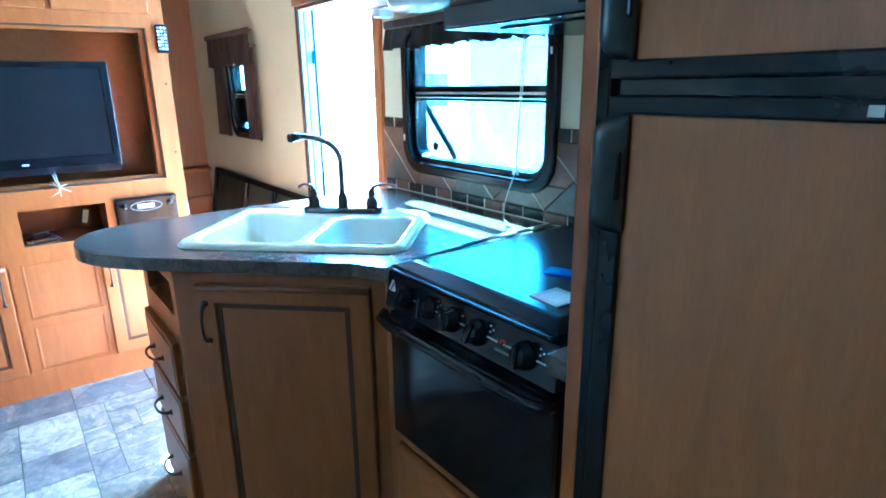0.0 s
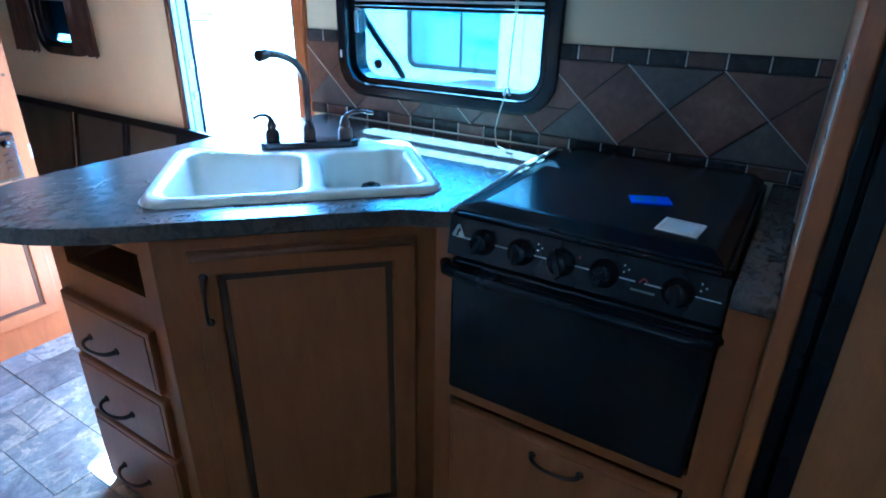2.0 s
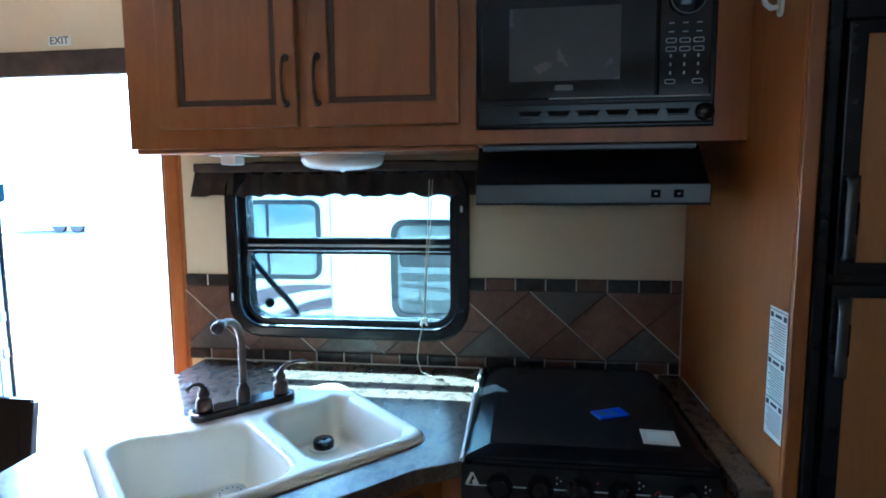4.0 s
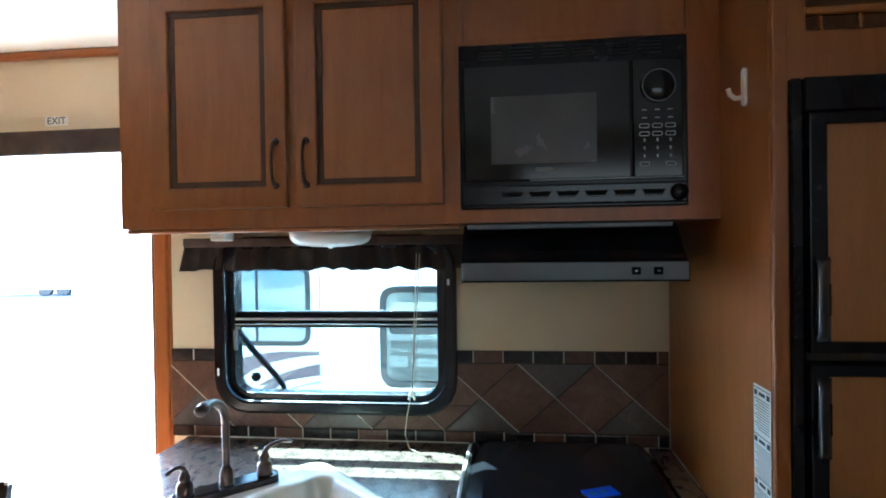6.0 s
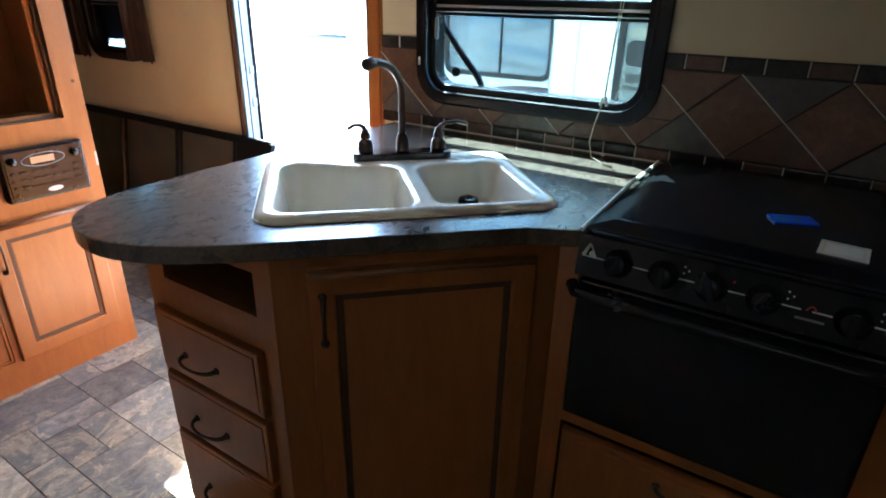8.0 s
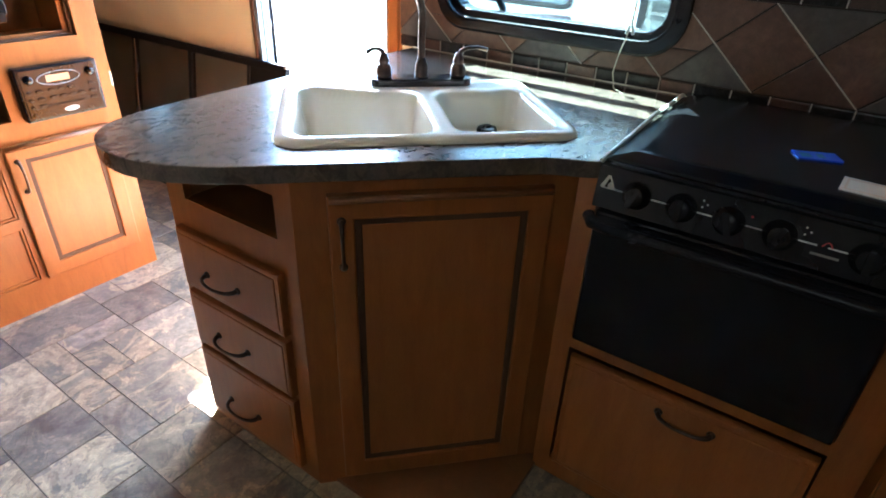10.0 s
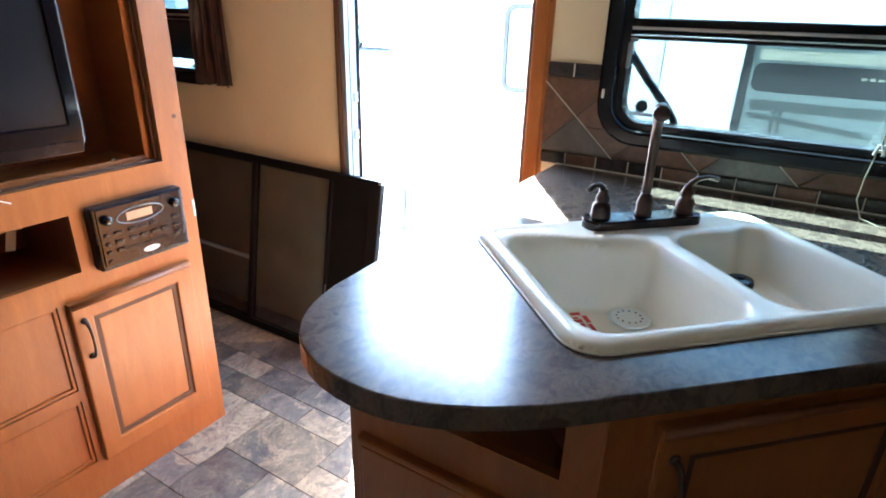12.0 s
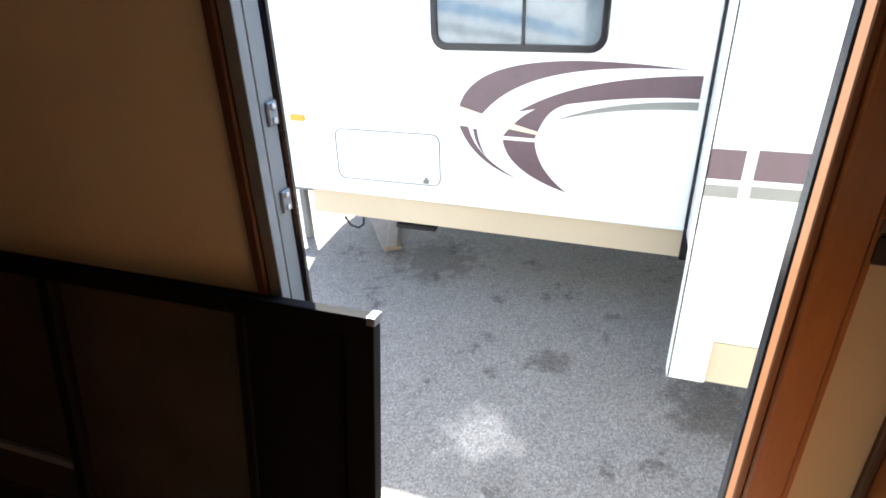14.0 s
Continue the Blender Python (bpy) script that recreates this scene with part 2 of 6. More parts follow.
def asphalt():
    m, nt, p = nodes_of("asphalt", 0.85)
    v = coords(nt)
    stones = nt.nodes.new("ShaderNodeTexVoronoi")
    stones.inputs["Scale"].default_value = 120.0
    nt.links.new(v, stones.inputs["Vector"])
    sep = nt.nodes.new("ShaderNodeSeparateColor")
    nt.links.new(stones.outputs["Color"], sep.inputs[0])
    grain = ramp(nt, sep.outputs[0], [(0.0, (0.105, 0.095, 0.085)), (0.6, (0.165, 0.150, 0.136)), (0.93, (0.20, 0.185, 0.168)), (1.0, (0.24, 0.23, 0.215))])
    stain = ramp(nt, noise_tex(nt, v, 3.1, 10, 0.74, 0.0), [(0.36, (0.45, 0.43, 0.41)), (0.43, (0.93, 0.93, 0.93)), (0.8, (1.08, 1.08, 1.08))])
    tone = mix_col(nt, 1.0, grain, stain, "MULTIPLY")
    edge = noise_tex(nt, v, 9.0, 6, 0.7)
    for spot, size in (((3.37, 2.73, 0.0), 0.15), ((4.35, 3.75, 0.0), 0.42), ((3.2, 1.9, 0.0), 0.3)):
        gap = nt.nodes.new("ShaderNodeVectorMath")
        gap.operation = "DISTANCE"
        gap.inputs[1].default_value = (spot[0], spot[1], 0.0)
        nt.links.new(v, gap.inputs[0])
        wob = nt.nodes.new("ShaderNodeMath")
        wob.operation = "MULTIPLY_ADD"
        wob.inputs[1].default_value = size * 2.4
        nt.links.new(edge, wob.inputs[0])
        nt.links.new(gap.outputs["Value"], wob.inputs[2])
        oil = ramp(nt, wob.outputs[0], [(size * 1.7, (0.55, 0.53, 0.51)), (size * 2.1, (1.0, 1.0, 1.0))])
        tone = mix_col(nt, 1.0, tone, oil, "MULTIPLY")
    # pale patch of reflected sunlight, painted into the asphalt colour
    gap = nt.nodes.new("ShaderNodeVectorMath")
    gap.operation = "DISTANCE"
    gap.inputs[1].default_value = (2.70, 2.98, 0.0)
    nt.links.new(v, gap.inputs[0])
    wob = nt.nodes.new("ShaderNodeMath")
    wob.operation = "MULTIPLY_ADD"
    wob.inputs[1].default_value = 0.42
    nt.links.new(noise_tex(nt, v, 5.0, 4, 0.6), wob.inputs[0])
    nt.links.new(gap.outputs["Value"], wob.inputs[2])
    sun_glint = ramp(nt, wob.outputs[0], [(0.30, (1.9, 1.88, 1.82)), (0.42, (1.0, 1.0, 1.0))])
    tone = mix_col(nt, 1.0, tone, sun_glint, "MULTIPLY")
    nt.links.new(tone, p.inputs["Base Color"])
    bump(nt, p, stones.outputs["Distance"], 0.5, 0.004)
    return m


def glass(name, tint, gloss=0.06):
    m = bpy.data.materials.new(name)
    m.use_nodes = True
    nt = m.node_tree
    nt.nodes.remove(nt.nodes["Principled BSDF"])
    tr, gl, mx = nt.nodes.new("ShaderNodeBsdfTransparent"), nt.nodes.new("ShaderNodeBsdfGlossy"), nt.nodes.new("ShaderNodeMixShader")
    tr.inputs[0].default_value = (*tint, 1)
    gl.inputs["Roughness"].default_value = gloss
    mx.inputs[0].default_value = 0.06
    nt.links.new(tr.outputs[0], mx.inputs[1])
    nt.links.new(gl.outputs[0], mx.inputs[2])
    nt.links.new(mx.outputs[0], nt.nodes["Material Output"].inputs[0])
    return m


def screen_mesh():
    """Fly-screen: fine dark threads that let a part of the light through."""
    m = bpy.data.materials.new("fly_screen_mesh")
    m.use_nodes = True
    nt = m.node_tree
    p = nt.nodes["Principled BSDF"]
    p.inputs["Base Color"].default_value, p.inputs["Roughness"].default_value = (0.035, 0.03, 0.028, 1), 0.6
    tr, mx = nt.nodes.new("ShaderNodeBsdfTransparent"), nt.nodes.new("ShaderNodeMixShader")
    f = node(nt, "ShaderNodeMapRange")
    f.inputs[3].default_value, f.inputs[4].default_value = 0.42, 0.58
    nt.links.new(noise_tex(nt, coords(nt), 6.0), f.inputs[0])
    nt.links.new(f.outputs[0], mx.inputs[0])
    nt.links.new(p.outputs[0], mx.inputs[1])
    nt.links.new(tr.outputs[0], mx.inputs[2])
    nt.links.new(mx.outputs[0], nt.nodes["Material Output"].inputs[0])
    return m


ASPHALT = asphalt()
PANE = glass("tinted_pane", (0.37, 0.42, 0.415))
FARPANE = plain("hazy_far_glass", (0.28, 0.33, 0.36), 0.15, vary=0.1, bumps=0.0)
PALEPANE = plain("pale_trailer_glass", (0.13, 0.155, 0.17), 0.05, vary=0.15, bumps=0.0, spec=0.9)
DARKPANE = plain("hazy_trailer_glass", (0.085, 0.10, 0.095), 0.06, vary=0.2, bumps=0.0)
SCREEN = screen_mesh()


# ---- mesh helpers ----
PLACE = {}


def box(x0, x1, y0, y1, z0, z1, bevel=0.0, seg=1):
    bm = bmesh.new()
    bmesh.ops.create_cube(bm, size=1)
    bmesh.ops.transform(bm, matrix=Matrix.Translation(((x0 + x1) / 2, (y0 + y1) / 2, (z0 + z1) / 2)) @ Matrix.Diagonal((x1 - x0, y1 - y0, z1 - z0, 1)), verts=bm.verts)
    if bevel:
        bmesh.ops.bevel(bm, geom=bm.edges[:], offset=bevel, segments=seg, profile=0.6, affect="EDGES")
    return bm


def join(*bms):
    out = bmesh.new()
    for b in bms:
        me = bpy.data.meshes.new("tmp")
        b.to_mesh(me)
        out.from_mesh(me)
        bpy.data.meshes.remove(me)
        b.free()
    return out


def moved(bm, m):
    bmesh.ops.transform(bm, matrix=m, verts=bm.verts)
    return bm


def tube(points, radius, sides=8, closed=False, radii=None):
    """A round bar swept along points."""
    bm = bmesh.new()
    pts = [Vector(p) for p in points]
    rings, n, prev = [], len(pts), None
    for i, p in enumerate(pts):
        a, b = (pts[i - 1] if (i or closed) else p), (pts[(i + 1) % n] if (i < n - 1 or closed) else p)
        t = (b - a).normalized()
        side = (prev - t * prev.dot(t)) if prev else t.cross(Vector((0.31, 0.12, 0.94)))
        if side.length < 1e-5:
            side = t.cross(Vector((1, 0, 0)))
        side.normalize()
        prev = side
        up = t.cross(side)
        r = radii[i] if radii else radius
        rings.append([bm.verts.new(p + (side * math.cos(k * math.tau / sides) + up * math.sin(k * math.tau / sides)) * r) for k in range(sides)])
    for i in range(n if closed else n - 1):
        ra, rb = rings[i], rings[(i + 1) % n]
        for k in range(sides):
            bm.faces.new((ra[k], ra[(k + 1) % sides], rb[(k + 1) % sides], rb[k]))
    if not closed:
        bm.faces.new(rings[0][::-1])
        bm.faces.new(rings[-1])
    bmesh.ops.recalc_face_normals(bm, faces=bm.faces[:])
    return bm


def rod(a, b, radius, sides=12):
    return tube([a, b], radius, sides)


def lathe(profile, sides=20):
    """Rings of (radius, z) round the z axis."""
    bm = bmesh.new()
    rings = [[bm.verts.new((r * math.cos(k * math.tau / sides), r * math.sin(k * math.tau / sides), z)) for k in range(sides)] for r, z in profile]
    for ra, rb in zip(rings, rings[1:]):
        for k in range(sides):
            bm.faces.new((ra[k], ra[(k + 1) % sides], rb[(k + 1) % sides], rb[k]))
    bm.faces.new(rings[0][::-1])
    bm.faces.new(rings[-1])
    bmesh.ops.recalc_face_normals(bm, faces=bm.faces[:])
    return bm


def prism(outline, z0, z1, bevel=0.0):
    """A flat outline in x and y, raised from z0 to z1."""
    bm = bmesh.new()
    low = [bm.verts.new((x, y, z0)) for x, y in outline]
    top = [bm.verts.new((x, y, z1)) for x, y in outline]
    bm.faces.new(low[::-1])
    cap = bm.faces.new(top)
    n = len(outline)
    for i in range(n):
        bm.faces.new((low[i], low[(i + 1) % n], top[(i + 1) % n], top[i]))
    bmesh.ops.recalc_face_normals(bm, faces=bm.faces[:])
    if bevel:
        bmesh.ops.bevel(bm, geom=cap.edges[:], offset=bevel, segments=2, profile=0.6, affect="EDGES")
    return bm


def rounded(x0, x1, y0, y1, r, steps=5):
    out = []
    for cx, cy, a0 in ((x1 - r, y0 + r, -90), (x1 - r, y1 - r, 0), (x0 + r, y1 - r, 90), (x0 + r, y0 + r, 180)):
        out += [(cx + r * math.cos(radians(a0 + 90 * k / steps)), cy + r * math.sin(radians(a0 + 90 * k / steps))) for k in range(steps + 1)]
    return out


def ring_frame(outer, inner, z0, z1, bevel=0.0):
    """A frame between two outlines with the same number of points."""
    bm = bmesh.new()
    n = len(outer)
    loops = [[bm.verts.new((x, y, z)) for x, y in o] for o, z in ((outer, z0), (outer, z1), (inner, z1), (inner, z0))]
    for a in range(4):
        la, lb = loops[a], loops[(a + 1) % 4]
        for i in range(n):
            bm.faces.new((la[i], la[(i + 1) % n], lb[(i + 1) % n], lb[i]))
    bmesh.ops.recalc_face_normals(bm, faces=bm.faces[:])
    if bevel:
        rim = [e for e in bm.edges if all(abs(v.co.z - z1) < 1e-6 for v in e.verts) and len({f.normal.z > 0.9 for f in e.link_faces}) == 2]
        bmesh.ops.bevel(bm, geom=rim, offset=bevel, segments=2, profile=0.6, affect="EDGES")
    return bm


FACE_X = Matrix(((0, 0, -1, 0), (-1, 0, 0, 0), (0, 1, 0, 0), (0, 0, 0, 1)))   # outline x -> -y, y -> z, height -> -x


def faced(bm, x, y, z):
    """Turns a flat outline (x right, y up, height towards the viewer) into one that faces -x, with its origin at the point."""
    return moved(bm, Matrix.Translation((x, y, z)) @ FACE_X)


FACE_Y = Matrix(((1, 0, 0, 0), (0, 0, -1, 0), (0, 1, 0, 0), (0, 0, 0, 1)))    # outline x -> x, y -> z, height -> -y


def mesh_of(bm, mat, smooth=False):
    me = bpy.data.meshes.new("mesh")
    bm.to_mesh(me)
    bm.free()
    me.materials.append(mat)
    if smooth:
        me.polygons.foreach_set("use_smooth", [True] * len(me.polygons))
    return me


def thing(name, at, label, category, group="", kind=""):
    ob = new(name)
    ob.location = at
    PLACE[ob] = Matrix.Translation(at)
    ob.empty_display_size = 0.05
    return tagged(ob, label, category, group, kind)


def part(name, bm, mat, parent, label="", smooth=False):
    """One mesh, given in world places, under its thing or part."""
    moved(bm, PLACE[parent].inverted())
    ob = new(name, mesh_of(bm, mat, smooth))
    ob.parent = parent
    PLACE[ob] = PLACE[parent]
    return tagged(ob, label)


def solo(name, bm, mat, at, label, category, group="", kind="", smooth=False):
    moved(bm, Matrix.Translation(at).inverted())
    ob = new(name, mesh_of(bm, mat, smooth))
    ob.location = at
    PLACE[ob] = Matrix.Translation(at)
    return tagged(ob, label, category, group, kind)


def pull(m, length, parent, reach=0.028, mat=None):
    """An arched drawer pull on a face: m maps x along the pull, z away from the face."""
    pts, rad = [], []
    for k in range(13):
        a = math.pi * k / 12
        pts.append((-length / 2 * math.cos(a), 0, reach * math.sin(a) ** 0.7))
        rad.append(0.0062 - 0.0025 * math.sin(a))
    bar = tube(pts, 0.005, 8, radii=rad)
    feet = [moved(lathe([(0.009, 0), (0.009, 0.003), (0.006, 0.006)], 10), Matrix.Translation((s * length / 2, 0, 0))) for s in (-1, 1)]
    return part("handle", moved(join(bar, *feet), m), mat or PULL, parent, "dark bronze arched pull", True)


def panel_door(m, w, h, parent, handle="", name="door", rail=0.052, lip=False):
    """A framed door with a dark glazed bead and a flat centre panel. m maps x right, y up, z away from the carcass."""
    d = part(name, moved(ring_frame([(0, 0), (w, 0), (w, h), (0, h)], [(rail, rail), (w - rail, rail), (w - rail, h - rail), (rail, h - rail)], 0, 0.019, 0.005), m), WOOD, parent)
    i, b = rail - 0.002, 0.017
    part("bead", moved(ring_frame([(i, i), (w - i, i), (w - i, h - i), (i, h - i)], [(i + b, i + b), (w - i - b, i + b), (w - i - b, h - i - b), (i + b, h - i - b)], 0.002, 0.012, 0.003), m), GLAZE, d, "dark glazed bead")
    i += b - 0.001
    part("panel", moved(prism([(i, i), (w - i, i), (w - i, h - i), (i, h - i)], 0.001, 0.0105, 0.003), m), PANEL, d)
    if lip:
        # lip is the door's own maple; the darker wood paints in its shade
        part("top_lip", moved(tube([(0.004, h - 0.008, 0.018), (w / 2, h - 0.008, 0.018), (w - 0.004, h - 0.008, 0.018)], 0.0085, 10), m), DARKWOOD, d, "rounded finger lip, coloured dark for its shade", True)
    if handle:
        hx = 0.026 if "l" in handle else w - 0.026
        hy = {"t": h - 0.105, "b": 0.105, "m": h / 2}[handle[0]]
        pull(m @ Matrix.Translation((hx, hy, 0.019)) @ Matrix.Rotation(radians(90), 4, "Z"), 0.105, d)
    return d


def on_face(x, y, z, nx, ny):
    """Frame for panel_door: origin, with the outward way (nx, ny)."""
    n = Vector((nx, ny, 0)).normalized()
    right = Vector((0, 0, 1)).cross(n)
    m = Matrix.Identity(4)
    for i, col in enumerate((right, Vector((0, 0, 1)), n)):
        for k in range(3):
            m[k][i] = col[k]
    m.translation = (x, y, z)
    return m


# ---- the shell of the trailer ----
WX, WO = 1.387, 1.430            # inner and outer side of the kitchen wall
DOOR = (2.245, 2.968, 1.875)     # doorway: y from, y to, top
WIN = (1.278, 2.002, 1.025, 1.525)
WIN2 = (3.67, 4.08, 1.035, 1.50)
TOP = 2.198


def wall_slab(name, pieces, label, mat=WALLVINYL):
    t = thing(name, (pieces[0][0], pieces[0][2], 0), label, "wall", kind="structure")
    part("wall_board", join(*[box(*p) for p in pieces]), mat, t)
    return t


wall_slab("wall_east", [
    (WX, WO, -2.3, WIN[0], -0.05, TOP), (WX, WO, WIN[0], WIN[1], -0.05, WIN[2]), (WX, WO, WIN[0], WIN[1], WIN[3], TOP),
    (WX, WO, WIN[1], DOOR[0], -0.05, TOP), (WX, WO, DOOR[0], DOOR[1], DOOR[2], TOP),
    (WX, WO, DOOR[1], WIN2[0], -0.05, TOP), (WX, WO, WIN2[0], WIN2[1], -0.05, WIN2[2]), (WX, WO, WIN2[0], WIN2[1], WIN2[3], TOP),
    (WX, WO, WIN2[1], 4.9, -0.05, TOP)], "cream vinyl-covered wall with doorway and windows")
# unseen closing walls; their tan keeps bounced light off the cabinet fronts
wall_slab("wall_west", [(-1.40, -1.35, -2.3, 4.9, 0, TOP)], "unseen closing wall across from the kitchen, tan to cut bounced light", TANWALL)
wall_slab("wall_south", [(-1.35, WX, -2.25, -2.2, 0, TOP)], "unseen closing end wall, tan to cut bounced light", TANWALL)
end = thing("wall_north", (0, 4.85, 0), "brown wood-panelled end wall with a ledge", "wall", kind="structure")
part("wall_board", box(-1.35, WX, 4.85, 4.9, 0, TOP), DARKWOOD, end)
part("ledge", box(0.7, WX, 4.78, 4.85, 0.69, 0.72, 0.004), WOOD, end)
part("wainscot", box(0.7, WX, 4.80, 4.85, 0.0, 0.49, 0.003), WOOD, end, "orange maple lower board")
solo("ceiling", box(-1.40, WO, -2.25, 4.9, TOP, TOP + 0.05), CEILING, (0, 1.3, TOP), "off-white vinyl ceiling", "ceiling", kind="structure")
skin = thing("outer_skin", (1.5, 1.3, 0), "white fibreglass outer skin of the trailer", "wall", kind="structure")
part("skin_board", join(
    box(WO, WO + 0.006, -2.3, WIN[0], -0.35, TOP + 0.1), box(WO, WO + 0.006, WIN[0], WIN[1], -0.35, WIN[2]), box(WO, WO + 0.006, WIN[0], WIN[1], WIN[3], TOP + 0.1),
    box(WO, WO + 0.006, WIN[1], DOOR[0], -0.35, TOP + 0.1), box(WO, WO + 0.006, DOOR[0], DOOR[1], DOOR[2], TOP + 0.1), box(WO, WO + 0.006, DOOR[0], DOOR[1], -0.35, -0.05),
    box(WO, WO + 0.006, DOOR[1], WIN2[0], -0.35, TOP + 0.1), box(WO, WO + 0.006, WIN2[0], WIN2[1], -0.35, WIN2[2]), box(WO, WO + 0.006, WIN2[0], WIN2[1], WIN2[3], TOP + 0.1),
    box(WO, WO + 0.006, WIN2[1], 4.95, -0.35, TOP + 0.1)), TRAILERW, skin)

# trims
TR = thing("trim", (WX, 2.2, 0), "stained wood trim at the doorway and ceiling", "trim", kind="structure")
part("door_casing", join(box(WX - 0.016, WX, 2.198, 2.245, 0.0, 1.875, 0.004), box(WX - 0.006, WX - 0.001, 2.19, 2.198, 0, 1.9)), WOOD, TR)
# darker wood than the casing, putting the reveal's shade into its colour
part("jamb_board", box(WX - 0.012, WX + 0.020, 2.246, 2.256, 0.0, 1.875, 0.002), DARKWOOD, TR)
part("weather_strip", box(WX + 0.021, WO + 0.010, 2.246, 2.258, 0.0, 1.875, 0.003), BLACK, TR, "black rubber strip")
part("cove_moulding", box(WX - 0.022, WX, -2.2, 4.85, TOP - 0.028, TOP, 0.006), WOOD_FLAT, TR)
part("corner_strip", box(WX - 0.014, WX, 2.052, 2.085, 1.93, TOP - 0.03, 0.004), WOOD, TR)
part("casing", box(WX - 0.012, WX, 2.970, 2.990, 0.0, 1.85, 0.003), GLAZE, TR)

# cloth-covered header over the doorway
hd = thing("door_header", (WX, 2.6, 1.9), "dark brown fabric header over the doorway", "trim", kind="structure")
part("header_board", join(box(WX - 0.03, WX - 0.002, 2.06, 3.03, 1.846, 1.928, 0.008, 2), box(WX - 0.026, WX - 0.002, 2.968, 3.03, 1.765, 1.847, 0.006, 2)), VALANCE, hd)
part("strap", faced(prism(rounded(0, 0.205, -0.020, 0.020, 0.012), 0.008, 0.014, 0.002), WX - 0.006, 3.275, 1.866), VALANCE, hd, "brown leather tie strap")
for k in range(8):
    part("stitch_mark", faced(prism([(0.022 + 0.017 * k, -0.009), (0.029 + 0.017 * k, -0.009), (0.033 + 0.017 * k, 0.009), (0.026 + 0.017 * k, 0.009)], 0.014, 0.0148), WX - 0.006, 3.275, 1.866), CREAMTAG, hd)
part("hook", moved(lathe([(0.008, 0), (0.008, 0.006), (0.004, 0.012)], 10), Matrix.Translation((WX, 2.99, 1.95)) @ FACE_X), PULL, hd)

# the open door's hinged edge
dj = thing("door_1", (WX + 0.03, 2.96, 0), "grey aluminium door frame with screwed hinges", "door", kind="structure")
corner = [(0.0, 0.0), (0.0, 1.74), (0.012, 1.80), (0.045, 1.848), (0.10, 1.872), (0.10, 1.860), (0.055, 1.836), (0.03, 1.80), (0.022, 1.74), (0.022, 0.0)]
part("frame_edge", faced(prism(corner, 0, 0.02, 0.002), WX + 0.012, 2.968, 0), ALU, dj)
part("frame_side", box(WX + 0.022, WO + 0.018, 2.952, 2.9675, 0, 1.83, 0.003), ALU, dj)
part("frame_lip", box(WX + 0.002, WX + 0.022, 2.948, 2.9675, 0, 1.83, 0.003), BLACK, dj, "black rubber lip")
part("seal", box(WO + 0.019, WO + 0.034, 2.946, 2.966, 0, 1.85, 0.004), BLACK, dj, "black door seal")
for hz in (1.700, 1.566, 1.018, 0.882):
    h = part("hinge", box(WO - 0.008, WO + 0.016, 2.947, 2.9525, hz - 0.018, hz + 0.018, 0.002), ALU, dj, "small grey steel hinge")
    for dz in (-0.010, 0.010):
        part("screw", moved(lathe([(0.005, 0), (0.005, 0.002), (0.003, 0.003)], 8), Matrix.Translation((WO + 0.004, 2.947, hz + dz)) @ Matrix.Rotation(radians(90), 4, "X")), CHROME, h)

# threshold
solo("threshold", box(WX - 0.03, WO + 0.03, DOOR[0], DOOR[1], -0.04, 0.006, 0.003), ALU, (WX, 2.6, 0), "worn aluminium door threshold", "threshold", kind="structure")

# word over the doorway
sg = thing("exit_sign", (WX, 2.594, 1.963), "small white exit sticker above the doorway", "sign")
part("plate", faced(prism(rounded(-0.042, 0.042, -0.016, 0.016, 0.003), 0, 0.0012), WX - 0.001, 2.594, 1.963), WHITEPL, sg)
cu = bpy.data.curves.new("letters", "FONT")
cu.body, cu.size, cu.align_x, cu.align_y, cu.extrude = "EXIT", 0.034, "CENTER", "CENTER", 0.0003
tmp = new("letters_tmp", cu)
me = bpy.data.meshes.new_from_object(tmp.evaluated_get(bpy.context.evaluated_depsgraph_get()))
bpy.data.objects.remove(tmp)
lb = bmesh.new()
lb.from_mesh(me)
part("letters", faced(lb, WX - 0.0028, 2.594, 1.963), INK, sg)


